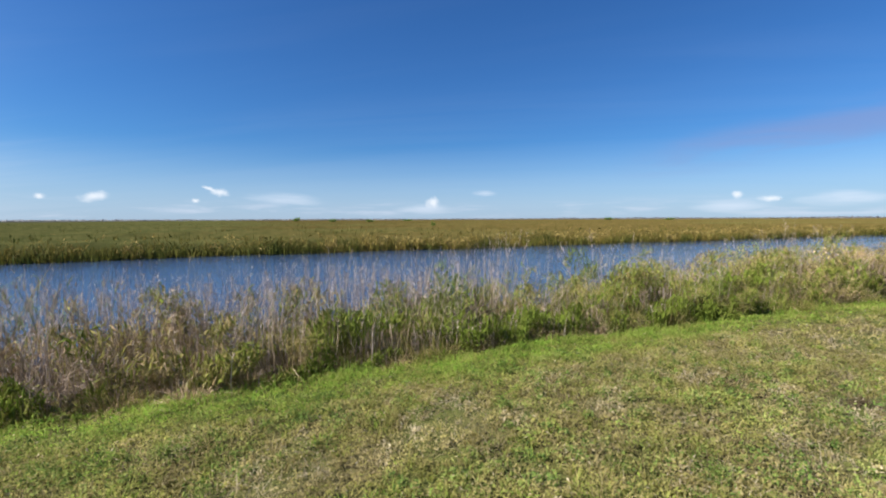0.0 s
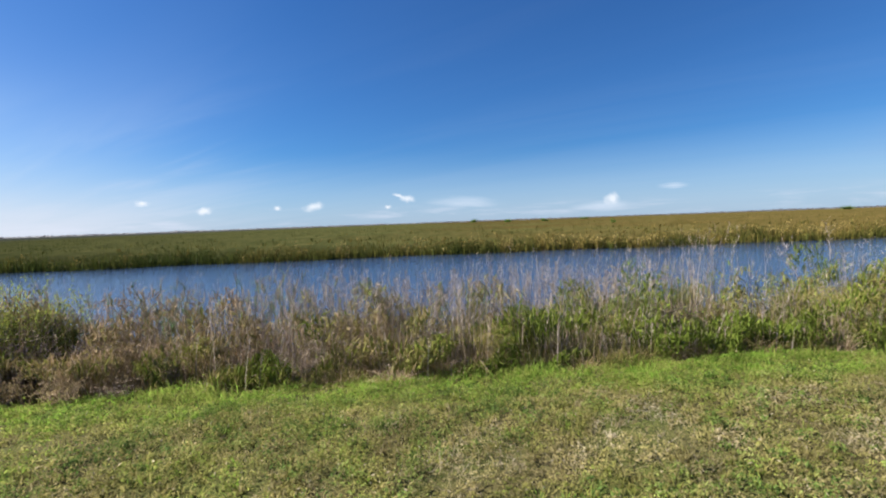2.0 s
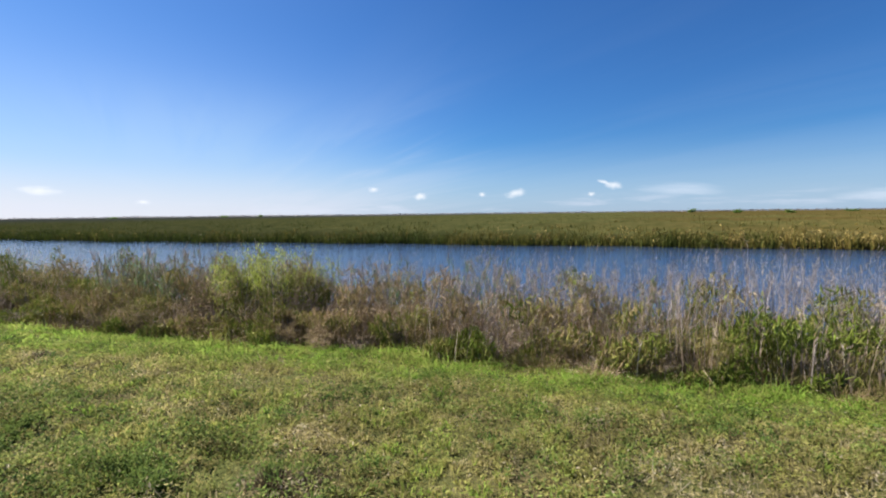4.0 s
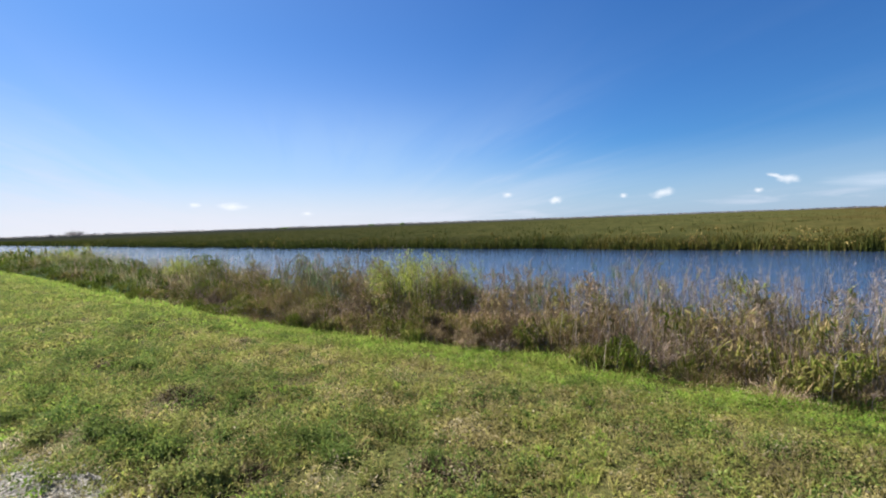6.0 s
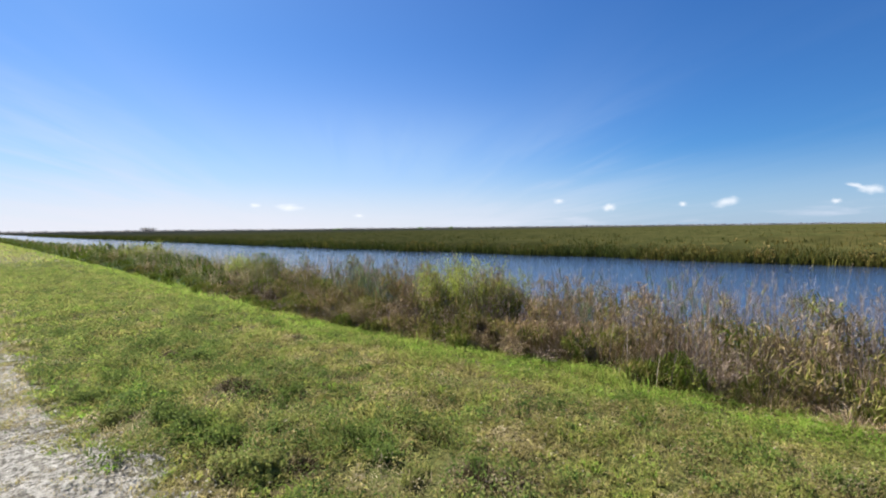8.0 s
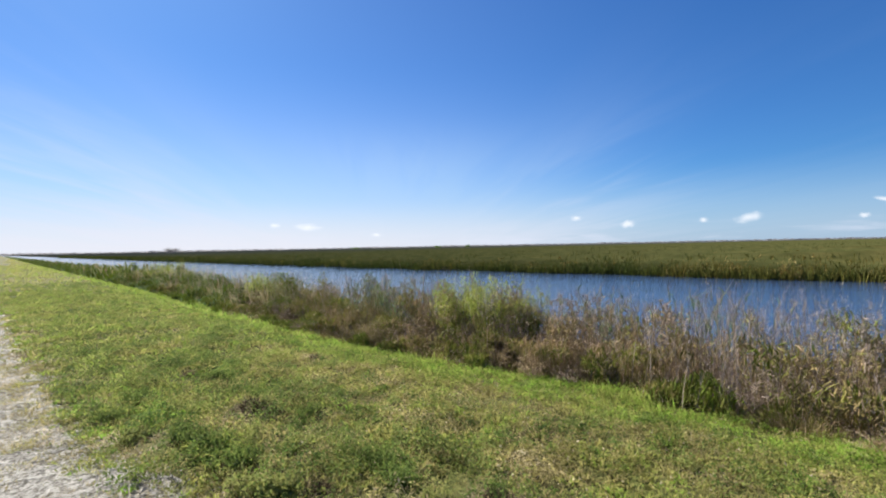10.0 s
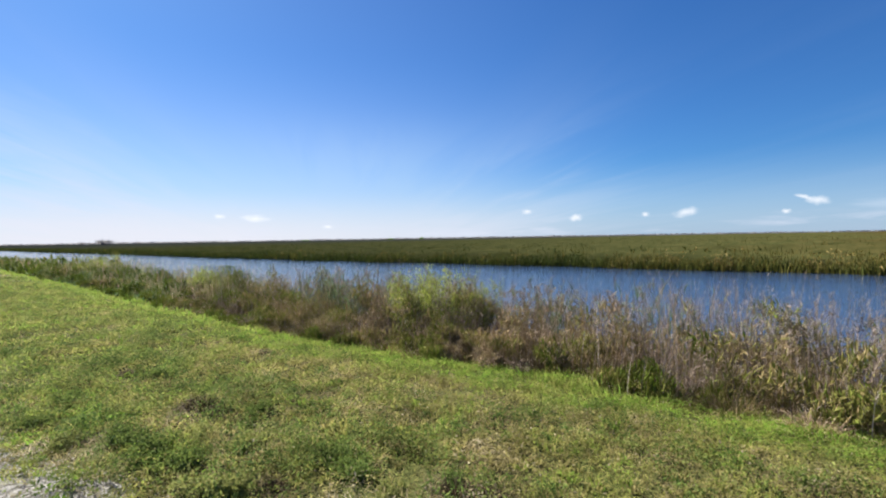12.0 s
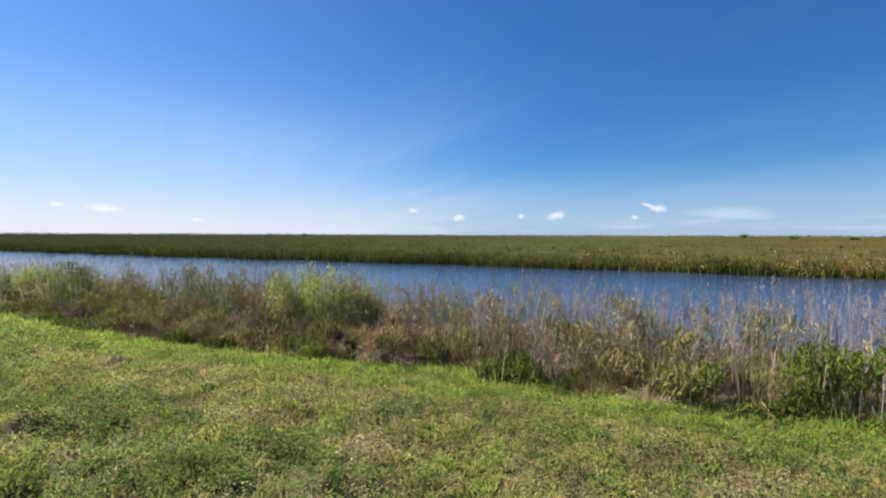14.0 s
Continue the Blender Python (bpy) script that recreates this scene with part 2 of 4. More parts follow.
def ground_material():
    """Soil with thatch and dead grass, mud below the water; the same dark tone paints shade under the bank growth."""
    m = Mat("soil")
    big = m.noise(0.9, 4.0)
    fine = m.noise(22.0, 6.0, 0.65)
    a = m.ramp(fine, [(0.30, (0.0490, 0.0405, 0.0198)), (0.55, (0.0784, 0.0680, 0.0305)), (0.75, (0.1372, 0.1133, 0.0583))])
    b = m.ramp(fine, [(0.30, (0.0392, 0.0491, 0.0135)), (0.55, (0.0686, 0.0803, 0.0216)), (0.75, (0.1176, 0.1227, 0.0404))])
    col = m.mix(m.ramp(big, [(0.40, (0, 0, 0)), (0.60, (1, 1, 1))]), a, b)
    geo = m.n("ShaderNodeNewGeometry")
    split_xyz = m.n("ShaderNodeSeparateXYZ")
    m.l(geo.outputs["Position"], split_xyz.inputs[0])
    # darkens the lower bank: painted shade under the growth, mud below the water
    mud_shade_mix = m.n("ShaderNodeMapRange")
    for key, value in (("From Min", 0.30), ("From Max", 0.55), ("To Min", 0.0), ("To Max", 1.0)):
        mud_shade_mix.inputs[key].default_value = value
    m.l(m.math("SUBTRACT", m.math("MULTIPLY", big, 0.3), split_xyz.outputs["Z"]), mud_shade_mix.inputs["Value"])
    mud_shade_tone = m.ramp(fine, [(0.3, (0.022, 0.019, 0.013)), (0.7, (0.060, 0.050, 0.033))])
    col = m.mix(mud_shade_mix.outputs[0], col, mud_shade_tone)
    p = m.n("ShaderNodeBsdfPrincipled", Roughness=0.95)
    p.inputs["Specular IOR Level"].default_value = 0.1
    m.l(col, p.inputs["Base Color"])
    bump = m.n("ShaderNodeBump", Strength=0.8, Distance=0.03)
    m.l(fine, bump.inputs["Height"])
    m.l(bump.outputs[0], p.inputs["Normal"])
    m.l(p.outputs[0], m.out.inputs["Surface"])
    return m.m


def gravel_material(name, dark, light):
    m = Mat(name)
    big = m.noise(2.2, 5.0, 0.6)
    fine = m.noise(70.0, 5.0, 0.7)
    grit = m.noise(26.0, 6.0, 0.75)
    lump = m.noise(13.0, 6.0, 0.7)
    c = m.mix(0.4, m.ramp(lump, [(0.43, dark), (0.54, light)]), m.ramp(big, [(0.36, dark), (0.56, light)]))
    c = m.mix(0.85, c, m.ramp(grit, [(0.42, (0.30, 0.29, 0.26)), (0.52, (1, 1, 1))]), "MULTIPLY")
    c = m.mix(0.4, c, m.ramp(fine, [(0.35, (0.45, 0.43, 0.40)), (0.60, (1, 1, 1))]), "MULTIPLY")
    p = m.n("ShaderNodeBsdfPrincipled", Roughness=0.9)
    p.inputs["Specular IOR Level"].default_value = 0.2
    m.l(c, p.inputs["Base Color"])
    bump = m.n("ShaderNodeBump", Strength=1.0, Distance=0.10)
    m.l(m.math("ADD", lump, m.math("MULTIPLY", grit, 0.5)), bump.inputs["Height"])
    m.l(bump.outputs[0], p.inputs["Normal"])
    m.l(p.outputs[0], m.out.inputs["Surface"])
    return m.m


def stone_material():
    m = Mat("limestone")
    geo = m.n("ShaderNodeNewGeometry")
    c = m.ramp(geo.outputs["Random Per Island"], [(0.0, (0.24, 0.225, 0.195)), (0.5, (0.31, 0.295, 0.265)), (1.0, (0.39, 0.375, 0.35))])
    c = m.mix(0.5, c, m.ramp(m.noise(80.0, 4.0), [(0.3, (0.5, 0.48, 0.45)), (0.7, (1, 1, 1))]), "MULTIPLY")
    p = m.n("ShaderNodeBsdfPrincipled", Roughness=0.85)
    m.l(c, p.inputs["Base Color"])
    m.l(p.outputs[0], m.out.inputs["Surface"])
    return m.m


def water_material():
    m = Mat("canal_water")
    p = m.n("ShaderNodeBsdfPrincipled", Roughness=0.08, IOR=1.33)
    p.inputs["Base Color"].default_value = (0.020, 0.036, 0.080, 1)
    waves = m.noise(1.6, 3.0, 0.55, stretch=(0.7, 1.6, 1.0))
    ripple = m.noise(7.0, 3.0, 0.6, stretch=(0.7, 1.4, 1.0))
    h = m.math("ADD", m.math("MULTIPLY", waves, 1.0), m.math("MULTIPLY", ripple, 0.28))
    bump = m.n("ShaderNodeBump", Strength=1.0, Distance=0.040)
    m.l(h, bump.inputs["Height"])
    m.l(bump.outputs[0], p.inputs["Normal"])
    m.l(p.outputs[0], m.out.inputs["Surface"])
    return m.m


def marsh_material():
    """The tops of the sawgrass, seen from far off; sun direction and far haze are painted into the colour."""
    m = Mat("marsh_top")
    far = m.noise(0.012, 4.0, 0.6, stretch=(0.6, 1.4, 1.0))
    mid = m.noise(0.35, 5.0, 0.65, stretch=(1.4, 0.7, 1.0))
    a = m.ramp(mid, [(0.3, (0.0377, 0.0458, 0.0163)), (0.7, (0.0903, 0.0880, 0.0328))])
    b = m.ramp(mid, [(0.3, (0.0339, 0.0303, 0.0087)), (0.7, (0.0807, 0.0605, 0.0232))])
    geo = m.n("ShaderNodeNewGeometry")
    split_xyz = m.n("ShaderNodeSeparateXYZ")
    m.l(geo.outputs["Position"], split_xyz.inputs[0])
    # dark green left, ochre right: paints backlit and front-lit marsh by colour
    side = m.n("ShaderNodeMapRange")
    for key, value in (("From Min", -60.0), ("From Max", 60.0), ("To Min", -0.22), ("To Max", 0.12)):
        side.inputs[key].default_value = value
    m.l(split_xyz.outputs["X"], side.inputs["Value"])
    c = m.mix(m.ramp(m.math("ADD", far, side.outputs[0]), [(0.42, (0, 0, 0)), (0.58, (1, 1, 1))]), a, b)
    # greys the marsh far to the left, painting haze into its colour
    far_haze = m.n("ShaderNodeMapRange")
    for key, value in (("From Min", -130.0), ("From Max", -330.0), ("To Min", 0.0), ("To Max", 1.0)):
        far_haze.inputs[key].default_value = value
    m.l(split_xyz.outputs["X"], far_haze.inputs["Value"])
    c = m.mix(far_haze.outputs[0], c, m.ramp(mid, [(0.3, (0.0374, 0.0425, 0.0340)), (0.7, (0.0680, 0.0731, 0.0578))]))
    p = m.n("ShaderNodeBsdfDiffuse", Roughness=0.9)
    m.l(c, p.inputs["Color"])
    m.l(p.outputs[0], m.out.inputs["Surface"])
    return m.m


SOIL, WATER, MARSH_TOP, STONE = ground_material(), water_material(), marsh_material(), stone_material()
GRAVEL = gravel_material("limerock", (0.18, 0.172, 0.150), (0.53, 0.52, 0.50))

# ---- mesh helpers ----
rng = np.random.default_rng(11)


def raw_mesh(name, verts, loops, counts, mat, dry=None, smooth=False):
    """A mesh from flat arrays: vertices, loop vertex numbers, corners of each face; dry is one value a vertex."""
    me = bpy.data.meshes.new(name)
    me.vertices.add(len(verts))
    me.vertices.foreach_set("co", np.ascontiguousarray(verts, dtype=np.float32).ravel())
    me.loops.add(len(loops))
    me.loops.foreach_set("vertex_index", np.ascontiguousarray(loops, dtype=np.int32))
    counts = np.asarray(counts, dtype=np.int32)
    me.polygons.add(len(counts))
    starts = np.zeros(len(counts), dtype=np.int32)
    starts[1:] = np.cumsum(counts)[:-1]
    me.polygons.foreach_set("loop_start", starts)
    me.polygons.foreach_set("use_smooth", np.full(len(counts), smooth))
    if dry is not None:
        att = me.attributes.new("dry", "FLOAT", "POINT")
        att.data.foreach_set("value", np.ascontiguousarray(dry, dtype=np.float32))
    me.materials.append(mat)
    me.update(calc_edges=True)
    me.validate()
    return me


def part(name, mesh, parent=None, label=""):
    ob = new(name, mesh)
    if parent is not None:
        ob.parent = parent
    return tagged(ob, label)


def blades(root, height, width, lean, dry, segments=3, droop=0.5, tip_dry=0.15):
    """Arrays of curved, tapering blades. root: n x 3; lean: n x 2, how far the tip leans out, in metres."""
    n = len(root)
    t = np.linspace(0, 1, segments + 1)
    face = rng.uniform(0, np.pi, n)
    side = np.stack([np.cos(face), np.sin(face), np.zeros(n)], -1)
    pos = np.zeros((n, segments + 1, 3))
    curve = t[None, :] ** 1.8
    pos[..., 0] = root[:, None, 0] + lean[:, None, 0] * curve
    pos[..., 1] = root[:, None, 1] + lean[:, None, 1] * curve
    out = np.hypot(lean[:, 0], lean[:, 1])
    pos[..., 2] = root[:, None, 2] + height[:, None] * t[None] - droop * out[:, None] * t[None] ** 3
    w = 0.5 * width[:, None] * np.clip(1.15 - t[None] ** 1.6, 0.12, 1.0)
    v = np.stack([pos - side[:, None] * w[..., None], pos + side[:, None] * w[..., None]], 2).reshape(-1, 3)
    k = np.arange(segments)
    quad = np.stack([2 * k, 2 * k + 1, 2 * k + 3, 2 * k + 2], -1)
    f = (np.arange(n)[:, None, None] * 2 * (segments + 1) + quad[None]).reshape(-1)
    d = (dry[:, None] + tip_dry * t[None] ** 2).repeat(2, 1).reshape(-1)
    return v, f, np.full(n * segments, 4), d


def leaves(centre, size, dry, flat=0.5, narrow=0.55, rise=0.0):
    """Arrays of small folded leaves, each a pair of triangles, turned at random; flat pulls them level, rise (radians) stands them up."""
    n = len(centre)
    az = rng.uniform(0, 2 * np.pi, n)
    tilt = rise + rng.normal(0, 1, n) * (1 - flat) * (1.1 if rise == 0 else 0.5)
    along = np.stack([np.cos(az) * np.cos(tilt), np.sin(az) * np.cos(tilt), np.sin(tilt)], -1)
    roll = rng.normal(0, 0.9, n) * (1 - flat * 0.6)
    level = np.stack([-np.sin(az), np.cos(az), np.zeros(n)], -1)
    up = np.cross(along, level)
    across = level * np.cos(roll)[:, None] + up * np.sin(roll)[:, None]
    s = size[:, None]
    fold = np.cross(along, across) * s * 0.25 * narrow
    v = np.stack([centre - along * s * 0.5, centre + across * s * 0.5 * narrow - fold + along * s * 0.05,
                  centre + along * s * 0.5, centre - across * s * 0.5 * narrow - fold + along * s * 0.05], 1).reshape(-1, 3)
    b = np.arange(n)[:, None] * 4
    f = (b + np.array([[0, 1, 2, 0, 2, 3]])).reshape(-1)
    return v, f, np.full(2 * n, 3), dry.repeat(4)


def joined(*sets):
    """Several sets of arrays in one."""
    at, vs, fs, cs, ds = 0, [], [], [], []
    for v, f, c, d in sets:
        vs.append(v), fs.append(f + at), cs.append(c), ds.append(d)
        at += len(v)
    return np.concatenate(vs), np.concatenate(fs), np.concatenate(cs), np.concatenate(ds)


def grow(name, sets, mat, label, category, kind="stuff", group=""):
    v, f, c, d = joined(*sets)
    return tagged(new(name, raw_mesh(name, v, f, c, mat, d)), label, category, group, kind)


def wave(x, y, scale, seed=0.0):
    """Smooth, uneven values from 0 to 1 over the plan, for many points at once."""
    total = np.zeros(len(x))
    r = np.random.default_rng(int(seed * 7 + 3))
    for k in range(9):
        a, q, ph = r.uniform(0, 2 * np.pi), scale * r.uniform(0.5, 2.1), r.uniform(0, 6.3)
        total += np.sin((x * np.cos(a) + y * np.sin(a)) * q + ph)
    return np.clip(0.5 + total / 9 * 1.1, 0, 1)


# ---- the lie of the land ----
WATER_Z = -1.0
BASE_X = np.array([-4000, -80, -44, -17, -11, -8, -6, -4, -2.5, -1, 0, 1.5, 3, 6, 12, 200], dtype=float)
BASE_Y = np.array([-80, 2.6, 3.5, 3.9, 3.95, 4.02, 4.2, 4.5, 4.75, 4.85, 4.87, 5.0, 5.03, 5.0, 4.86, 4.8])
SHORE_X = np.array([-4000, -120, -45, -20, 5, 300], dtype=float)
SHORE_Y = np.array([-86, 30.4, 33.0, 35.3, 36.2, 36.4])


def foot(x):
    """Where the mown grass ends and the bank's growth begins."""
    return np.interp(x, BASE_X, BASE_Y)


def shore(x):
    """The far edge of the canal."""
    return np.interp(x, SHORE_X, SHORE_Y)


def land(x, y):
    d = y - foot(x)
    z = np.interp(d, [-2.2, -1.2, 0.0, 1.0, 2.2, 3.4, 6.0], [0.0, -0.02, -0.14, -0.42, -0.85, -1.25, -2.0])
    far = np.interp(y - shore(x), [-5.0, 0.0, 2.0, 24.0], [-2.0, -1.15, -0.9, -0.8])
    z = np.where(d > 15, far, z)
    lump = (wave(x, y, 3.0, 1) - 0.5) * 0.05 + (wave(x, y, 0.7, 2) - 0.5) * 0.05
    return z + lump * np.exp(-((x / 40) ** 2)) * (np.abs(d) < 9)


def sheet(name, xs, ys, height, mat, label, category, kind="structure", smooth=True, bend=foot):
    """A grid over the plan, its rows bent along the canal."""
    gx, gy = np.meshgrid(xs, ys)
    gy = gy + bend(gx)
    z = height(gx.ravel(), gy.ravel())
    v = np.stack([gx.ravel(), gy.ravel(), z], -1)
    w, h = len(xs), len(ys)
    i = (np.arange(h - 1)[:, None] * w + np.arange(w - 1)[None]).ravel()
    f = np.stack([i, i + 1, i + 1 + w, i + w], -1).ravel()
    return tagged(new(name, raw_mesh(name, v, f, np.full(len(i), 4), mat, smooth=smooth)), label, category, "", kind)


def steps(near, fine, far, grow_by=1.35):
    """Positions at even steps out to near, then ever wider to far."""
    out = list(np.arange(0, near, fine))
    step = fine
    while out[-1] < far:
        step *= grow_by
        out.append(out[-1] + step)
    return np.array(out)


gx = steps(16, 0.16, 4600)
gx = np.concatenate([-gx[:0:-1], gx])
gy = steps(4.6, 0.14, 4600)
gyb = steps(8, 0.15, 4600)
gy = np.unique(np.concatenate([-gyb[:0:-1], gy, [15.4, 26, 29.5, 31]]))
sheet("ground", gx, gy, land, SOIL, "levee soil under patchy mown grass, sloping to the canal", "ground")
wx = steps(20, 2, 4500)
wx = np.concatenate([-wx[:0:-1], wx])
sheet("water", wx, np.linspace(-34.0, 0.5, 40), lambda x, y: np.full(len(x), WATER_Z), WATER, "wind-rippled deep blue canal water", "water", bend=shore)

# marsh: a sheet of grass tops that starts behind the front reeds
mx = steps(60, 1.5, 4500, 1.25)
mx = np.concatenate([-mx[:0:-1], mx])
my = 1.5 + steps(30, 0.8, 4500, 1.2)


def marsh_height(x, y):
    rough = (wave(x, y, 1.9, 5) - 0.5) * 0.45 + (wave(x, y, 0.23, 6) - 0.5) * 0.35
    return np.interp(y - shore(x), [1.5, 3.0, 24, 4500], [-0.75, -0.12, 0.12, 0.15]) + rough


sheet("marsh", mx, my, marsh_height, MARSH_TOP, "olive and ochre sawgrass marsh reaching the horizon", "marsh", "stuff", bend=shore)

# marsh blades: dense at the shore, thinner behind
def marsh_tone(x, y):
    # greener left, drier right; the tone also paints the sun's direction
    side = np.interp(x, [-140, -40, -15, 0, 25, 120], [0.10, 0.16, 0.32, 0.54, 0.62, 0.60])
    return side + (wave(x, y, 0.5, 8) - 0.5) * 0.35 + (wave(x, y, 2.6, 10) - 0.5) * 0.45 - 0.12


def marsh_band(n, x0, x1, y0, y1, h0, h1, w0, w1, segs, more=0.0, tip=0.1):
    x = rng.uniform(x0, x1, n)
    y = shore(x) + rng.uniform(y0, y1, n) - 36.2 + (wave(x, x * 0, 0.5, 9) - 0.5) * 1.6
    z = np.maximum(land(x, y), WATER_Z - 0.05)
    h = rng.uniform(h0, h1, n) * (0.8 + 0.4 * wave(x, y, 0.6, 12))
    lean = rng.normal(0, 0.22, (n, 2)) * h[:, None]
    return blades(np.stack([x, y, z], -1), h, rng.uniform(w0, w1, n), lean, marsh_tone(x, y) + more, segs, 0.4, tip)


def marsh_heads(n, x0, x1, y0, y1, s0, s1, more):
    """Pale seed heads and bleached leaf tips in uneven bunches over the reeds, fewer further in."""
    per = 7
    k = n // per
    x = rng.uniform(x0, x1, k)
    deep = y1 * rng.uniform(0, 1, k) ** 1.7
    keep = rng.uniform(0, 1, k) < np.clip((wave(x, deep, 0.9, 61) - 0.25) * 1.6, 0.08, 1) * np.interp(x, [-120, -30, -5, 12], [0.10, 0.30, 0.75, 1.0])
    x, deep = x[keep], deep[keep]
    k = len(x)
    y = shore(x) + y0 + deep + (wave(x, x * 0, 0.5, 9) - 0.5) * 1.6
    z = np.maximum(land(x, y), WATER_Z) + rng.uniform(0.25, 1.05, k) * (0.75 + 0.4 * wave(x, y, 0.6, 12))
    c = np.stack([x, y, z], -1).repeat(per, 0) + rng.normal(0, 1, (k * per, 3)) * [0.10, 0.10, 0.13]
    return leaves(c, rng.uniform(s0, s1, k * per), (marsh_tone(x, y) + more + rng.normal(0, 0.16, k)).repeat(per), 0.0, 0.34, 0.9)


grow("marsh_reeds", [marsh_band(30000, -110, 95, 35.3, 39.5, 0.5, 1.1, 0.04, 0.09, 2, -0.14, 0.16),
                     marsh_heads(90000, -110, 95, -0.6, 5.0, 0.10, 0.26, 0.26),
                     marsh_heads(26000, -110, 95, 4.0, 22.0, 0.18, 0.40, 0.10),
                     marsh_band(16000, -420, -110, 35.3, 41, 0.8, 1.3, 0.08, 0.2, 1),
                     marsh_band(8000, 95, 300, 35.3, 41, 0.8, 1.3, 0.08, 0.2, 1),
                     marsh_band(22000, -130, 110, 39.5, 75, 0.8, 1.35, 0.06, 0.14, 1, -0.05),
                     marsh_band(16000, -300, 260, 75, 220, 0.9, 1.4, 0.14, 0.3, 1, -0.1)],
     MARSH, "yellow-brown sawgrass and cattails on the far shore", "reeds")

# ---- lawn ----


def lawn_dry(x, y):
    """0 for fresh green to 1 for straw: a green strip by the bank, dry in the middle, fresher by the path."""
    d = y - foot(x)
    width = 1.05 + 0.25 * wave(x, x * 0, 1.3, 20)
    strip = np.clip((d + width) / 0.35 + (wave(x, y, 3, 21) - 0.5) * 1.2, 0, 1)
    mid = np.interp(x, [-30, -10, -5, 0, 3], [0.20, 0.28, 0.40, 0.48, 0.55])
    edge = np.clip((1.7 - y) / 0.9, 0, 1) * (x < 1)
    base = mid * (1 - edge) + 0.24 * edge
    calm = np.interp(x, [-12, -4], [0.5, 1.0])
    base = base + (wave(x, y, 2.2, 22) - 0.5) * 0.14 + ((wave(x, y, 9.0, 23) - 0.5) * 0.45 + (wave(x, y, 24.0, 27) - 0.5) * 0.32) * calm + bare(x, y) * 0.32
    return base * (1 - strip) + (0.02 + 0.18 * wave(x, y, 5, 24)) * strip


def bare(x, y):
    """Worn, withered spots."""
    total = np.zeros(len(x))
    for cx, cy, r in ((-1.85, 2.02, 0.32), (-2.3, 1.62, 0.3), (-3.55, 1.52, 0.3), (-4.3, 1.45, 0.3), (-6.1, 3.05, 0.3), (4.8, 2.0, 0.4), (3.7, 1.6, 0.4), (1.6, 3.1, 0.4), (0.4, 2.9, 0.35), (-2.75, 1.3, 0.25)):
        total += np.exp(-(((x - cx) / r) ** 2 + ((y - cy) / (0.6 * r)) ** 2))
    return np.clip(total, 0, 1)


def path_edge(x):
    """The far edge of the gravel track."""
    line = np.interp(x, [-90, -13.5, -7.3, -5.25, -4.2, -3.3, -2.5, 4], [-4.1, -0.20, 0.15, 0.27, 0.43, 0.76, 0.62, 0.5])
    return line + (wave(x, x * 0, 4.0, 30) - 0.5) * 0.16 + (wave(x, x * 0, 13.0, 48) - 0.5) * 0.10


def lawn_spots(n, x0, x1, y0, y1):
    x, y = rng.uniform(x0, x1, n), rng.uniform(y0, y1, n)
    keep = (y < foot(x) + 0.25) & (rng.uniform(0, 1, n) < np.clip((y - path_edge(x)) / 0.55 + 0.22 + (wave(x, y, 7.0, 41) - 0.5) * 1.5, 0.16 * (wave(x, y, 11.0, 42) > 0.5) * np.clip(1.6 + y - path_edge(x), 0, 1), 1))
    keep &= rng.uniform(0, 1, n) > 0.7 * bare(x, y)
    return x[keep], y[keep]


def lawn_leaves(n, x0, x1, y0, y1, s0, s1, high):
    """Low leaves, most of them in small domed rosettes that differ in height and freshness."""
    per = 14
    cx, cy = lawn_spots(int(1.35 * n) // per, x0, x1, y0, y1)
    open_spots = 0.6 * wave(cx, cy, 11.0, 13) + 0.4 * wave(cx, cy, 4.0, 15)
    keep = rng.uniform(0, 1, len(cx)) < np.clip(0.80 + (open_spots - 0.5) * 2.8, 0.20, 1)
    cx, cy = cx[keep], cy[keep]
    k = len(cx)
    big = (0.35 + 0.9 * wave(cx, cy, 5.5, 25)) * (0.45 + 0.45 * np.exp(rng.normal(0, 0.55, k)))
    reach = (1.3 * s1 + 0.012) * big
    off = rng.normal(0, 1, (k, per, 2))
    x, y = (cx[:, None] + off[:, :, 0] * reach[:, None]).ravel(), (cy[:, None] + off[:, :, 1] * reach[:, None]).ravel()
    dome = np.exp(-0.5 * (off ** 2).sum(-1))
    z = land(x, y) + 0.05 * wave(x, y, 7.5, 14) ** 2 + (0.004 + dome * (high * 0.62 * big)[:, None] * rng.uniform(0.4, 1.0, (k, per))).ravel()
    dry = lawn_dry(x, y) + rng.normal(0, 0.10, k).repeat(per)
    pale = rng.uniform(0, 1, len(x)) < 0.03 * np.clip(dry * 2, 0, 1) * np.clip((x + 5) / 3, 0, 1)
    return leaves(np.stack([x, y, z], -1), rng.uniform(s0, s1, len(x)), np.where(pale, 1.0, dry), 0.45, 0.40)


def lawn_blades(n, x0, x1, y0, y1, h0, h1, w0, w1):
    x, y = lawn_spots(n, x0, x1, y0, y1)
    k = len(x)
    h = rng.uniform(h0, h1, k) * (0.6 + 0.8 * wave(x, y, 5.5, 25))
    return blades(np.stack([x, y, land(x, y) - 0.01], -1), h, rng.uniform(w0, w1, k), rng.normal(0, 0.85, (k, 2)) * h[:, None],
                  lawn_dry(x, y) + 0.08, 1, 0.3)


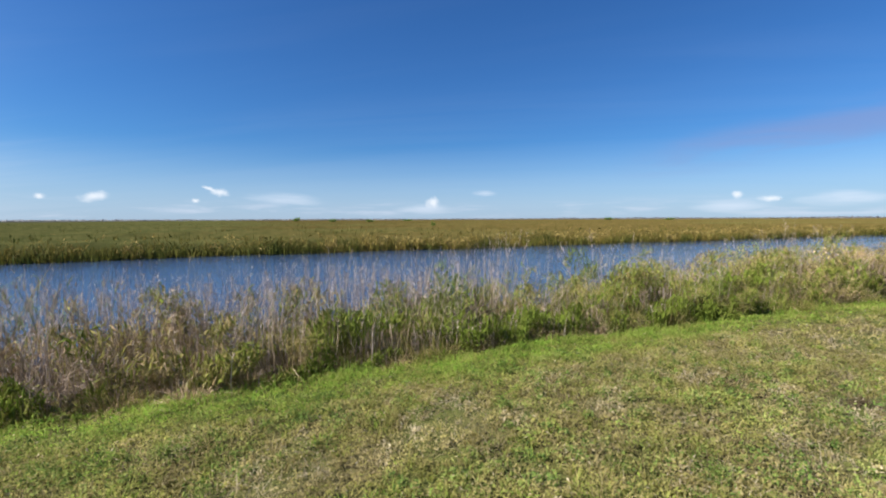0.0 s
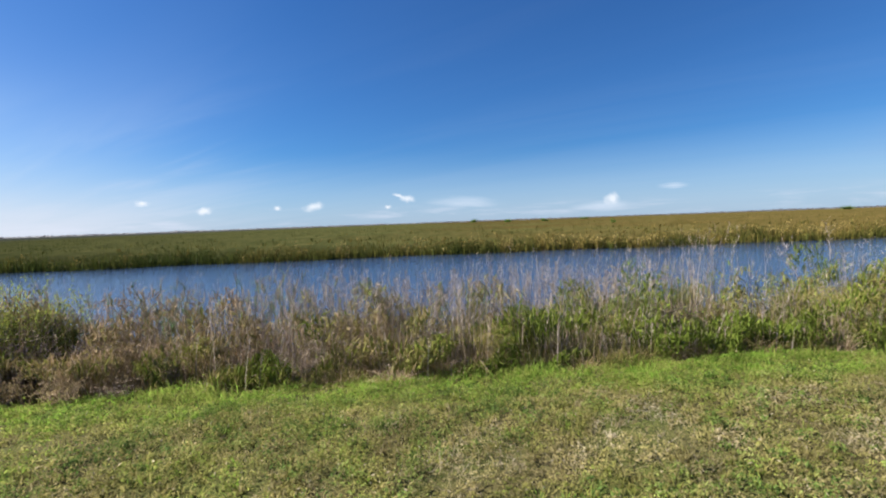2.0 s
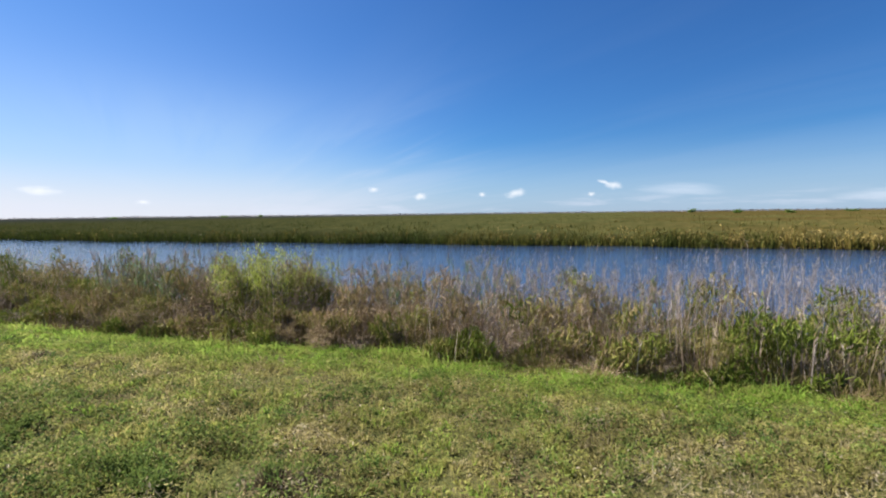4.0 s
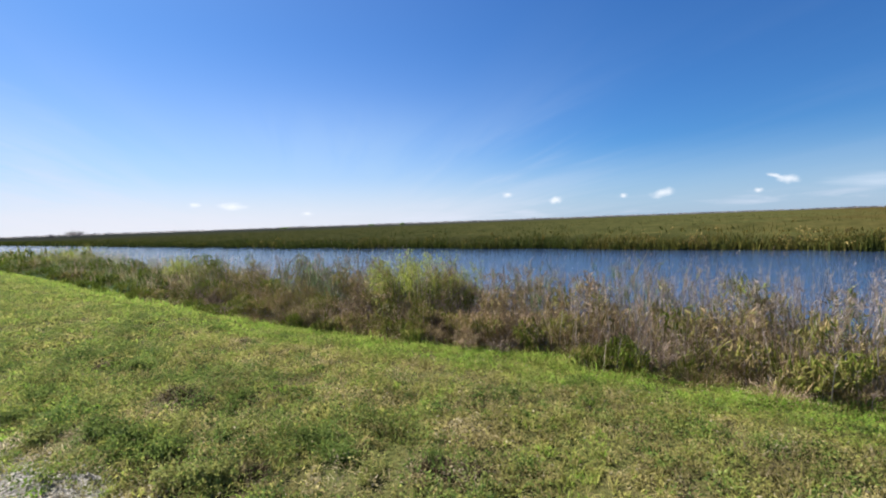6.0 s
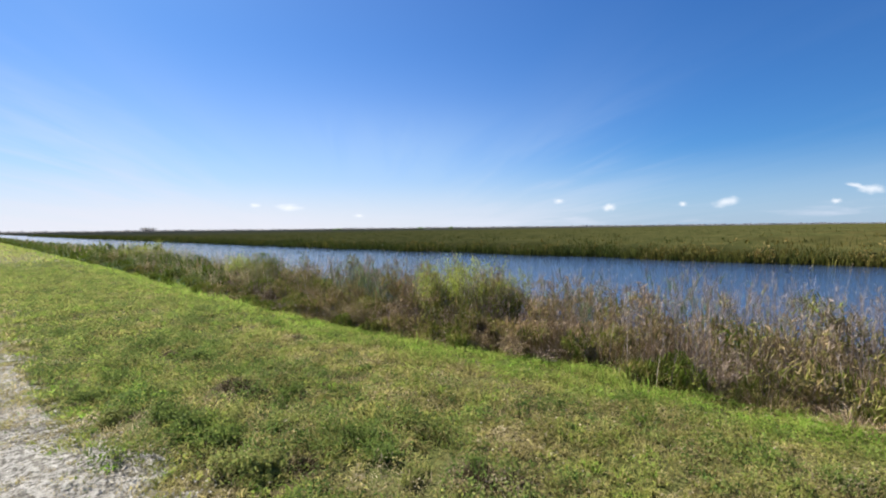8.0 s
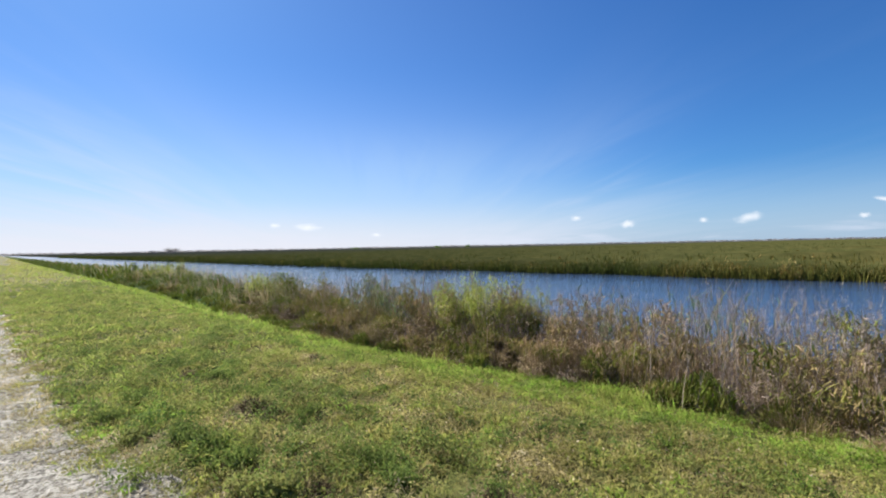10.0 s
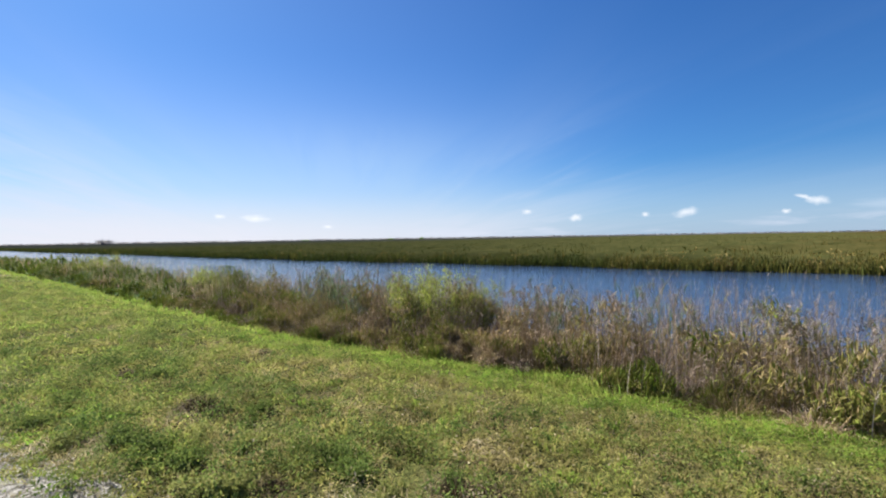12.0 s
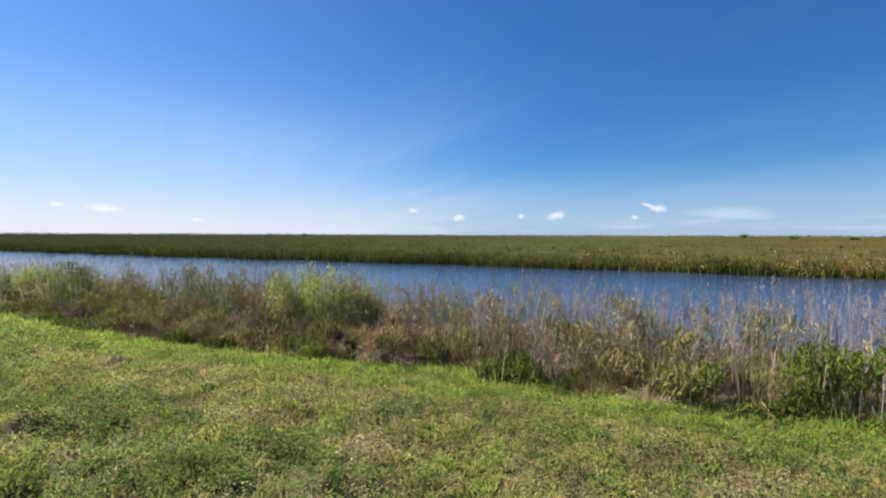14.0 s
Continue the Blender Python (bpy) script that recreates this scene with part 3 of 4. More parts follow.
grow("lawn_weeds", [lawn_leaves(210000, -7, 6.5, 0.1, 5.4, 0.014, 0.037, 0.16),
                    lawn_leaves(60000, -22, -7, -0.8, 5.0, 0.028, 0.060, 0.13),
                    lawn_leaves(34000, 6.5, 22, 0.3, 5.6, 0.025, 0.055, 0.12),
                    lawn_leaves(24000, -90, -22, -4.5, 4.2, 0.06, 0.12, 0.12)],
     LAWN, "low clover and broadleaf weeds in the mown grass", "weeds")


def weed_patches(n, x0, x1, y0, y1):
    """Leafy patches where broad weeds have taken over, knee-low and uneven."""
    x, y = lawn_spots(n, x0, x1, y0, y1)
    m = (0.6 * wave(x, y, 3.4, 28) + 0.55 * wave(x, y, 9.5, 19) - 0.08) * np.clip((3.2 - y) / 1.4, 0, 1)
    keep = rng.uniform(0, 1, len(x)) < np.clip((m - 0.34) * 4.5, 0, 1)
    x, y, m = x[keep], y[keep], m[keep]
    k = len(x)
    z = land(x, y) + rng.uniform(0.1, 1, k) * (0.05 + 0.34 * np.clip(m - 0.34, 0, 1) * wave(x, y, 15.0, 29) * 2)
    return leaves(np.stack([x, y, z], -1), rng.uniform(0.015, 0.036, k), 0.75 * wave(x, y, 7.0, 18) + rng.normal(0, 0.1, k) - 0.05, 0.3, 0.45)


def weed_clumps(n, x0, x1, y0, y1):
    """Small upright clumps of darker leaves, dotted over the lawn."""
    cx, cy = lawn_spots(n, x0, x1, y0, y1)
    keep = (cy < foot(cx) - 0.5) & (wave(cx, cy, 3.0, 54) > 0.35)
    cx, cy = cx[keep], cy[keep]
    k, per = len(cx), 44
    size = rng.uniform(0.5, 1.3, k) * np.interp(cx, [-10, -2, 3], [1.25, 1.0, 0.6])
    off = rng.normal(0, 1, (k, per, 2))
    x, y = (cx[:, None] + off[:, :, 0] * 0.06 * size[:, None]).ravel(), (cy[:, None] + off[:, :, 1] * 0.06 * size[:, None]).ravel()
    dome = np.exp(-0.35 * (off ** 2).sum(-1))
    z = land(x, y) + (0.01 + dome * 0.13 * size[:, None] * rng.uniform(0.3, 1.0, (k, per))).ravel()
    return leaves(np.stack([x, y, z], -1), rng.uniform(0.016, 0.036, k * per), (rng.uniform(0, 0.75, k)[:, None] + rng.normal(0, 0.08, (k, per))).ravel(), 0.3, 0.45)


grow("weed_patches", [weed_clumps(3000, -12, 6.0, 0.3, 4.4), weed_clumps(2000, -30, -12, -1.0, 3.6), weed_patches(90000, -9, -1.2, 0.2, 3.0), weed_patches(26000, -24, -9, -0.2, 2.6), weed_patches(16000, 0.6, 6.5, 0.4, 2.8)],
     WEED, "lime and dark green broadleaf weeds beside the gravel track", "weeds")
def lawn_tufts(n, x0, x1, y0, y1, h0, h1, w):
    """Small tufts that stand a little over the rest and shade it."""
    cx, cy = lawn_spots(n, x0, x1, y0, y1)
    keep = (cy < foot(cx) - 0.1) & (rng.uniform(0, 1, len(cx)) < np.clip(wave(cx, cy, 4.5, 63) * 1.5 - 0.2, 0, 1))
    cx, cy = cx[keep], cy[keep]
    k, per = len(cx), 12
    size = rng.uniform(0.5, 1.0, k) ** 1.3
    a, r = rng.uniform(0, 6.283, (k, per)), rng.uniform(0, 1, (k, per)) ** 0.5
    x = (cx[:, None] + np.cos(a) * r * (0.035 * size)[:, None]).ravel()
    y = (cy[:, None] + np.sin(a) * r * (0.035 * size)[:, None]).ravel()
    h = (rng.uniform(h0, h1, (k, per)) * size[:, None]).ravel()
    lean = np.stack([np.cos(a).ravel(), np.sin(a).ravel()], -1) * (h * rng.uniform(0.3, 1.0, k * per))[:, None]
    tone = lawn_dry(cx, cy) * 0.8 + rng.normal(0, 0.12, k)
    return blades(np.stack([x, y, land(x, y)], -1), h, rng.uniform(0.7, 1.4, k * per) * w, lean, tone.repeat(per), 2, 0.7)


grow("lawn_grass", [lawn_tufts(9000, -8, 6.5, 0.3, 5.0, 0.06, 0.13, 0.009), lawn_tufts(7000, -26, -8, -0.8, 4.2, 0.08, 0.16, 0.016), lawn_tufts(2500, 6.5, 18, 0.5, 5.0, 0.07, 0.14, 0.016),
                    lawn_blades(120000, -7, 6.5, 0.1, 5.5, 0.03, 0.10, 0.004, 0.009),
                    lawn_blades(36000, -22, -7, -0.3, 5.1, 0.04, 0.10, 0.010, 0.022),
                    lawn_blades(30000, 6.5, 24, 0.3, 5.7, 0.04, 0.10, 0.010, 0.022),
                    lawn_blades(16000, -120, -22, -0.8, 4.9, 0.05, 0.12, 0.03, 0.07), lawn_blades(9000, -600, -120, -2, 4.9, 0.08, 0.16, 0.12, 0.25)],
     LAWN, "short patchy grass, green to straw yellow, on the levee", "grass")

# ---- the bank's tall growth ----
TOP_X = np.array([-300, -110, -65, -34, -26, -20, -15.6, -12.7, -10.4, -9.5, -8.6, -7.0, -6.3, -5.2, -3.9, -3.0, -2.1, -1.3, -0.75, -0.2, 0.9, 2.2, 3.1, 3.8, 4.6, 5.8, 6.5, 7.9, 9.5, 11.3, 13.4, 30])
TOP_Z = np.array([0.1, 0.30, 0.42, 0.74, 0.88, 0.52, 0.62, 0.64, 0.44, 0.42, 0.62, 0.66, 0.62, 0.62, 0.54, 0.47, 0.37, 0.33, 0.52, 0.48, 0.49, 0.38, 0.50, 0.62, 0.50, 0.46, 0.64, 0.62, 0.72, 0.85, 0.80, 0.85])
DRY_X = np.array([-61.27, -16.48, -12.41, -9.35, -7.32, -5.28, -3.25, -1.72, -0.21, 1.21, 3.1, 4.99, 8.29, 9.71, 11.6, 14.44, 28.61], dtype=float)
DRY_V = np.array([0.12, 0.22, 0.40, 0.50, 0.52, 0.64, 0.72, 0.66, 0.52, 0.36, 0.30, 0.20, 0.26, 0.50, 0.50, 0.36, 0.34])


def bank_dry(x, y):
    # greener weeds at the foot, darkened further to paint its shade
    return np.interp(x, DRY_X, DRY_V) + (wave(x, y, 1.6, 31) - 0.5) * 0.5 - 0.45 * np.clip(0.6 - (y - foot(x)), 0, 0.6)


def bank_top(x, y):
    """The height that the growth reaches: low at its foot, full a metre further in."""
    d = y - foot(x)
    full = 0.05 + np.interp(x, TOP_X, TOP_Z) + (wave(x, y, 2.4, 33) - 0.5) * 0.36 + (wave(x, y, 5.5, 35) - 0.5) * 0.22
    steep = np.interp(d, [-0.15, 0.08, 0.40, 1.2, 3.4], [0.05, 0.55, 0.94, 1.0, 0.95])
    gentle = np.interp(d, [-0.15, 0.15, 0.7, 1.3, 3.4], [0.05, 0.22, 0.62, 1.0, 0.95])
    slow = np.interp(x, [-40, -14, -7.5, -4.5, -2.5], [0.3, 1.0, 1.0, 0.6, 0.0])
    rise = steep * (1 - slow) + gentle * slow
    return full * rise + (1 - rise) * land(x, y)


def bank_spots(n, x0, x1, d0=0.0, d1=3.2):
    x = rng.uniform(x0, x1, n)
    y = foot(x) + rng.uniform(d0, d1, n) + (wave(x, x * 0, 2.0, 34) - 0.5) * 0.35 + (wave(x, x * 0, 5.0, 32) - 0.5) * 0.22
    return x, y


def bank_blades(n, x0, x1, w0, w1, segs):
    x, y = bank_spots(n, x0, x1)
    z = np.maximum(land(x, y), WATER_Z - 0.1)
    h = np.maximum(bank_top(x, y) - z, 0.08) * rng.uniform(0.55, 1.2, n)
    lean = rng.normal(0, 0.28, (n, 2)) * h[:, None]
    return blades(np.stack([x, y, z - 0.02], -1), h, rng.uniform(w0, w1, n), lean, bank_dry(x, y) + rng.normal(0, 0.1, n), segs, 0.5, 0.3)


def bank_leaves(n, x0, x1, s0, s1):
    x, y = bank_spots(n, x0, x1)
    keep = (wave(x, y, 4.2, 37) > 0.42) & (wave(x + 0.3 * y, x * 0 + 0.9 * y, 5.0, 52) > 0.36)
    x, y = x[keep], y[keep]
    n = len(x)
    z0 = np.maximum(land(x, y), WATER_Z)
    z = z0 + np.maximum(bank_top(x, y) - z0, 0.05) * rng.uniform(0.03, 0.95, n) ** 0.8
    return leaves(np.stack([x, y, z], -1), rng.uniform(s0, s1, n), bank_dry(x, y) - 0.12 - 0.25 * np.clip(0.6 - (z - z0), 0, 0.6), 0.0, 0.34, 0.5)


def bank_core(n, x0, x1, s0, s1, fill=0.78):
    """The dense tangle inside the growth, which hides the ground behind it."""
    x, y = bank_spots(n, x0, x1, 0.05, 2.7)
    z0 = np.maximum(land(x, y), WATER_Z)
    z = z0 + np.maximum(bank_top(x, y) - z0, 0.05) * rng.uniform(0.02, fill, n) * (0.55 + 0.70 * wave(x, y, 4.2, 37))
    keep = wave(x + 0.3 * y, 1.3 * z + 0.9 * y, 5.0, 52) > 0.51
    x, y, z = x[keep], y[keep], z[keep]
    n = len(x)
    # darker, uneven tone paints the shade inside the growth
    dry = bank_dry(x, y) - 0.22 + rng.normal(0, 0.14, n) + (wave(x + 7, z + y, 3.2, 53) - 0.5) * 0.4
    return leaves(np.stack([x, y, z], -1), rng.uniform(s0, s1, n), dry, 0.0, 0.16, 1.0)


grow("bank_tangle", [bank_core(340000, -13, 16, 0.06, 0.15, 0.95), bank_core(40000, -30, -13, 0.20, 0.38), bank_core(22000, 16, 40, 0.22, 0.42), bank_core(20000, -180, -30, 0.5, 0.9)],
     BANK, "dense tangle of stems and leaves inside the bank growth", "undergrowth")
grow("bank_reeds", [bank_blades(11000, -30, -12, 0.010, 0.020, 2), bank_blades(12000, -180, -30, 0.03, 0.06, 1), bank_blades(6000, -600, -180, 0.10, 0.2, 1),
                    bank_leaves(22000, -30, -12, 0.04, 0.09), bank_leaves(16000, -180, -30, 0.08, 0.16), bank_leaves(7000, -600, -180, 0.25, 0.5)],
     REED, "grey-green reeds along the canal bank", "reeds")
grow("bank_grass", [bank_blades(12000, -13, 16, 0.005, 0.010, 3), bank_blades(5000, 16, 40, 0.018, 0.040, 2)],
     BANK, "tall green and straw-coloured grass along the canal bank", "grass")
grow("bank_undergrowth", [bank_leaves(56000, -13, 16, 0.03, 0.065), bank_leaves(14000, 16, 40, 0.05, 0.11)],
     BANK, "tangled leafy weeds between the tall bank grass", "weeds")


def verge(n, x0, x1, w0, w1):
    """Longer green grass where the mower stops."""
    x = rng.uniform(x0, x1, n)
    y = foot(x) + rng.normal(-0.05, 0.18, n) + (wave(x, x * 0, 2.0, 34) - 0.5) * 0.35
    h = rng.uniform(0.06, 0.19, n) * (0.4 + 1.0 * wave(x, y, 5.0, 38))
    return blades(np.stack([x, y, land(x, y) - 0.01], -1), h, rng.uniform(w0, w1, n), rng.normal(0, 0.5, (n, 2)) * h[:, None],
                  0.18 * wave(x, y, 4.0, 39) + rng.normal(0, 0.08, n), 2, 0.6, 0.05)


grow("verge_grass", [verge(8500, -10, 12, 0.006, 0.012), verge(6000, -40, -10, 0.012, 0.03), verge(4000, 12, 30, 0.012, 0.025)],
     LAWN, "longer fresh green grass at the foot of the bank growth", "grass")


def plumes(n, x0, x1, d0, d1, z_top, thick):
    """Thin dry stems with feathery heads."""
    x, y = bank_spots(n, x0, x1, d0, d1)
    z = np.maximum(land(x, y), WATER_Z - 0.05)
    h = (z_top + rng.normal(0, 0.13, n) + (wave(x, y, 1.5, 36) - 0.5) * 0.25) - z
    lean = rng.normal(0, 0.10, (n, 2)) * h[:, None]
    root = np.stack([x, y, z], -1)
    dry = rng.uniform(0.2, 1.0, n)
    stems = blades(root, h, np.full(n, thick), lean, dry, 3, 0.2)
    sets = [stems]
    for k in range(14):
        u = rng.uniform(0.74, 0.99, n)
        at = root.copy()
        at[:, :2] += lean * (u ** 1.8)[:, None]
        at[:, 2] += h * u
        hh = rng.uniform(0.03, 0.075, n)
        sets.append(blades(at, hh, rng.uniform(0.003, 0.0065, n) * thick / 0.006, rng.normal(0, 0.55, (n, 2)) * hh[:, None], dry + 0.1, 1, 0.3))
    return sets


grow("dry_stalks", plumes(880, -2.2, 4.2, 0.9, 2.8, 0.78, 0.0062) + plumes(300, -8, -2.5, 0.9, 3.0, 0.78, 0.0055)
     + plumes(160, 4, 16, 0.7, 3.0, 0.85, 0.008) + plumes(170, -3, 9, 0.3, 1.3, 0.62, 0.007) + plumes(150, -3, 10, 0.05, 0.7, 0.34, 0.007) + plumes(300, -26, -8, 0.5, 3.0, 0.72, 0.007),
     DRY, "pale dry grass stems with feathery seed heads on the bank", "dry grass")



def straws(n, x0, x1, d0, d1, lift, w0, w1):
    """Upright pale stems with a few clasping leaf stubs, standing in front of the darker tangle."""
    x, y = bank_spots(n, x0, x1, d0, d1)
    keep = wave(x, y, 3.1, 62) > 0.42
    x, y = x[keep], y[keep]
    k = len(x)
    z = np.maximum(land(x, y), WATER_Z)
    h = np.maximum(bank_top(x, y) - z, 0.2) * rng.uniform(0.45, 1.0, k) + lift
    dry = rng.uniform(0.25, 0.95, k)
    lean = rng.normal(0, 0.09, (k, 2)) * h[:, None]
    root = np.stack([x, y, z - 0.02], -1)
    sets = [blades(root, h, rng.uniform(w0, w1, k), lean, dry, 3, 0.2, 0.1)]
    for _ in range(3):
        u = rng.uniform(0.3, 0.95, k)
        at = root.copy()
        at[:, :2] += lean * (u ** 1.8)[:, None]
        at[:, 2] += h * u
        hh = rng.uniform(0.05, 0.16, k)
        sets.append(blades(at, hh, rng.uniform(w0, w1, k), rng.normal(0, 0.5, (k, 2)) * hh[:, None], dry, 2, 0.9, 0.1))
    return sets


grow("straw_stems", straws(760, -3.0, 5.0, 0.15, 1.4, 0.03, 0.005, 0.010) + straws(240, 9.0, 15.0, 0.3, 2.0, 0.05, 0.008, 0.014) + straws(260, 4.6, 9.0, 0.3, 1.8, 0.0, 0.006, 0.012) + straws(420, -11.0, -3.0, 0.3, 1.8, 0.0, 0.006, 0.011),
     DRY, "upright bleached straw stems in front of the bank growth", "dry grass")

# ---- single plants of the bank ----


def tube(points, radii, sides=5):
    """Arrays of one tapering tube along a line of points."""
    points = np.asarray(points, dtype=float)
    n = len(points)
    ang = np.linspace(0, 2 * np.pi, sides, endpoint=False)
    along = np.gradient(points, axis=0)
    along /= np.linalg.norm(along, axis=1)[:, None] + 1e-9
    ref = np.where(np.abs(along[:, 2:3]) > 0.9, np.array([[1.0, 0, 0]]), np.array([[0, 0, 1.0]]))
    a = np.cross(along, ref)
    a /= np.linalg.norm(a, axis=1)[:, None] + 1e-9
    b = np.cross(along, a)
    r = np.asarray(radii, dtype=float)[:, None, None]
    v = points[:, None] + r * (np.cos(ang)[None, :, None] * a[:, None] + np.sin(ang)[None, :, None] * b[:, None])
    i, k = np.meshgrid(np.arange(n - 1), np.arange(sides), indexing="ij")
    k2 = (k + 1) % sides
    f = np.stack([i * sides + k, i * sides + k2, (i + 1) * sides + k2, (i + 1) * sides + k], -1).reshape(-1)
    return v.reshape(-1, 3), f, np.full((n - 1) * sides, 4), np.full(n * sides, 0.5)


def mesh_of(name, sets, mat, smooth=False):
    v, f, c, d = joined(*sets)
    return raw_mesh(name, v, f, c, mat, d, smooth)


def tussock_meshes(dry, spread, count, width, mat=BANK):
    """Blades that fan out of one root, and a few seed stems; about one metre high."""
    a = rng.uniform(0, 2 * np.pi, count)
    r = 0.30 * np.sqrt(rng.uniform(0, 1, count))
    root = np.stack([np.cos(a) * r, np.sin(a) * r, np.full(count, -0.05)], -1)
    h = rng.uniform(0.35, 1.0, count) * (1.05 - 0.9 * r)
    out = (np.abs(rng.normal(0.05, spread, count)) + 0.5 * r) * h
    way = a + rng.normal(0, 0.5, count)
    lean = np.stack([np.cos(way) * out, np.sin(way) * out], -1)
    tuft = blades(root, h, rng.uniform(0.7, 1.5, count) * width, lean, np.full(count, dry) + rng.normal(0, 0.16, count), 3, 0.95, 0.25)
    m = 7
    a = rng.uniform(0, 2 * np.pi, m)
    root = np.stack([np.cos(a) * 0.1, np.sin(a) * 0.1, np.zeros(m)], -1)
    h = rng.uniform(0.9, 1.15, m)
    lean = rng.normal(0, 0.16, (m, 2))
    stems = [blades(root, h, np.full(m, 0.005), lean, rng.uniform(0.3, 0.9, m), 3, 0.2)]
    for _ in range(18):
        u = rng.uniform(0.74, 1.0, m)
        at = root.copy()
        at[:, :2] += lean * (u ** 1.8)[:, None]
        at[:, 2] += h * u
        hh = rng.uniform(0.025, 0.06, m)
        stems.append(blades(at, hh, rng.uniform(0.0025, 0.005, m), rng.normal(0, 0.6, (m, 2)) * hh[:, None], rng.uniform(0.4, 1, m), 1, 0.3))
    return mesh_of("blade_tuft", [tuft], mat), mesh_of("seed_spray", stems, DRY)


def branching(n, height, spread, thick, twigs):
    """Stems from one root with twigs; gives the tubes and the twig ends."""
    tubes, ends = [], []
    for _ in range(n):
        a = rng.uniform(0, 2 * np.pi)
        h, out = height * rng.uniform(0.6, 1.0), spread * rng.uniform(0.2, 1.0)
        t = np.linspace(0, 1, 5)
        bend = rng.normal(0, 0.05, (5, 2)) * t[:, None] * height
        line = np.stack([np.cos(a) * out * t ** 1.4 + bend[:, 0], np.sin(a) * out * t ** 1.4 + bend[:, 1], h * t - 0.04], -1)
        tubes.append(tube(line, thick * (1.1 - 0.85 * t), 4))
        for _ in range(twigs):
            u = rng.uniform(0.3, 1.0)
            at = np.array([np.interp(u, t, line[:, k]) for k in range(3)])
            way = rng.normal(0, 1, 3) * [1, 1, 0.5] + [np.cos(a) * 0.4, np.sin(a) * 0.4, 0.7]
            way *= height * rng.uniform(0.12, 0.30) / np.linalg.norm(way)
            tubes.append(tube(np.stack([at, at + way]), thick * np.array([0.5, 0.16]), 3))
            ends += [at + way * q for q in (0.45, 0.75, 1.0)]
    return tubes, np.array(ends)


def leafy_meshes(n, height, spread, leaf, per_end, dry, thick, twigs, mat, narrow=0.42):
    tubes, ends = branching(n, height, spread, thick, twigs)
    at = ends.repeat(per_end, 0) + rng.normal(0, 1, (len(ends) * per_end, 3)) * leaf * 1.1
    at[:, 2] = np.maximum(at[:, 2], 0.02)
    k = len(at)
    crown = leaves(at, rng.uniform(0.6, 1.25, k) * leaf, np.full(k, dry) + rng.normal(0, 0.12, k), 0.2, narrow)
    return mesh_of("woody_base", tubes, BARK if mat in (HAZED_LEAF, SHRUB) else DRY), mesh_of("foliage", [crown], mat)


def brush_meshes():
    """Dead, leafless brush with some curled brown leaves."""
    tubes, ends = branching(11, 1.0, 0.42, 0.008, 9)
    k = len(ends)
    at = ends + rng.normal(0, 0.03, (k, 3))
    litter = leaves(at, rng.uniform(0.02, 0.05, k), rng.uniform(0.1, 0.8, k), 0.0, 0.42)
    return mesh_of("brushwood", tubes, DRY), mesh_of("dead_foliage", [litter], DRY)


def reed_meshes():
    """Canes with long drooping leaves and a small plume."""
    m = 14
    canes, blade_sets, heads = [], [], []
    for _ in range(m):
        a, r = rng.uniform(0, 2 * np.pi), rng.uniform(0.02, 0.2)
        h = rng.uniform(0.75, 1.1)
        t = np.linspace(0, 1, 5)
        lean = rng.normal(0, 0.12, 2)
        line = np.stack([np.cos(a) * r + lean[0] * t ** 2, np.sin(a) * r + lean[1] * t ** 2, h * t - 0.05], -1)
        canes.append(tube(line, 0.006 * (1.1 - 0.7 * t), 4))
        q = 9
        u = rng.uniform(0.42, 0.98, q)
        at = np.stack([np.interp(u, t, line[:, k]) for k in range(3)], -1)
        az = rng.uniform(0, 2 * np.pi, q)
        long = rng.uniform(0.16, 0.34, q)
        blade_sets.append(blades(at, long * rng.uniform(0.35, 0.8, q), rng.uniform(0.006, 0.011, q),
                                 np.stack([np.cos(az), np.sin(az)], -1) * long[:, None] * 0.6, rng.uniform(-0.1, 0.32, q), 4, 0.7, 0.12))
        p = 9
        at = np.tile(line[-1], (p, 1)) - np.array([[0, 0, 1.0]]) * rng.uniform(0, 0.1, (p, 1))
        hh = rng.uniform(0.05, 0.11, p)
        heads.append(blades(at, hh, rng.uniform(0.004, 0.009, p), rng.normal(0, 0.45, (p, 2)) * hh[:, None], rng.uniform(0.4, 1, p), 1, 0.3))
    return mesh_of("cane", canes, REED), mesh_of("reed_foliage", blade_sets, REED), mesh_of("plume", heads, DRY)


def thing(name, meshes, place, turn, size, label, category, group=""):
    """A plant: an Empty at its root with its parts below."""
    root = new(name)
    root.empty_display_size = 0.1
    root.matrix_basis = Matrix.LocRotScale(place, Euler((0, 0, turn)), size)
    for me in meshes:
        tagged(part(me.name.split(".")[0], me, root), kind="" if me.name.split(".")[0] in ("stem", "fork") else "stuff")
    return tagged(root, label, category, group)


GREEN_TUFTS = [tussock_meshes(0.20, 0.40, 460, 0.0058) for _ in range(4)]
MIXED_TUFTS = [tussock_meshes(0.44, 0.40, 460, 0.0056) for _ in range(4)]
STRAW_TUFTS = [tussock_meshes(0.74, 0.30, 440, 0.0052) for _ in range(4)]
GREEN_WEEDS = [leafy_meshes(10, 0.9, 0.40, 0.030, 11, 0.34, 0.005, 8, BANK, 0.40) for _ in range(3)]
BROWN_WEEDS = [leafy_meshes(10, 0.9, 0.38, 0.040, 7, 0.60, 0.006, 8, BANK, 0.40) for _ in range(4)]
BRUSH = [brush_meshes() for _ in range(3)]
REEDS = [reed_meshes() for _ in range(4)]
SHRUBS = [leafy_meshes(13, 1.0, 0.55, 0.036, 14, 0.70, 0.008, 11, SHRUB, 0.38) for _ in range(3)]

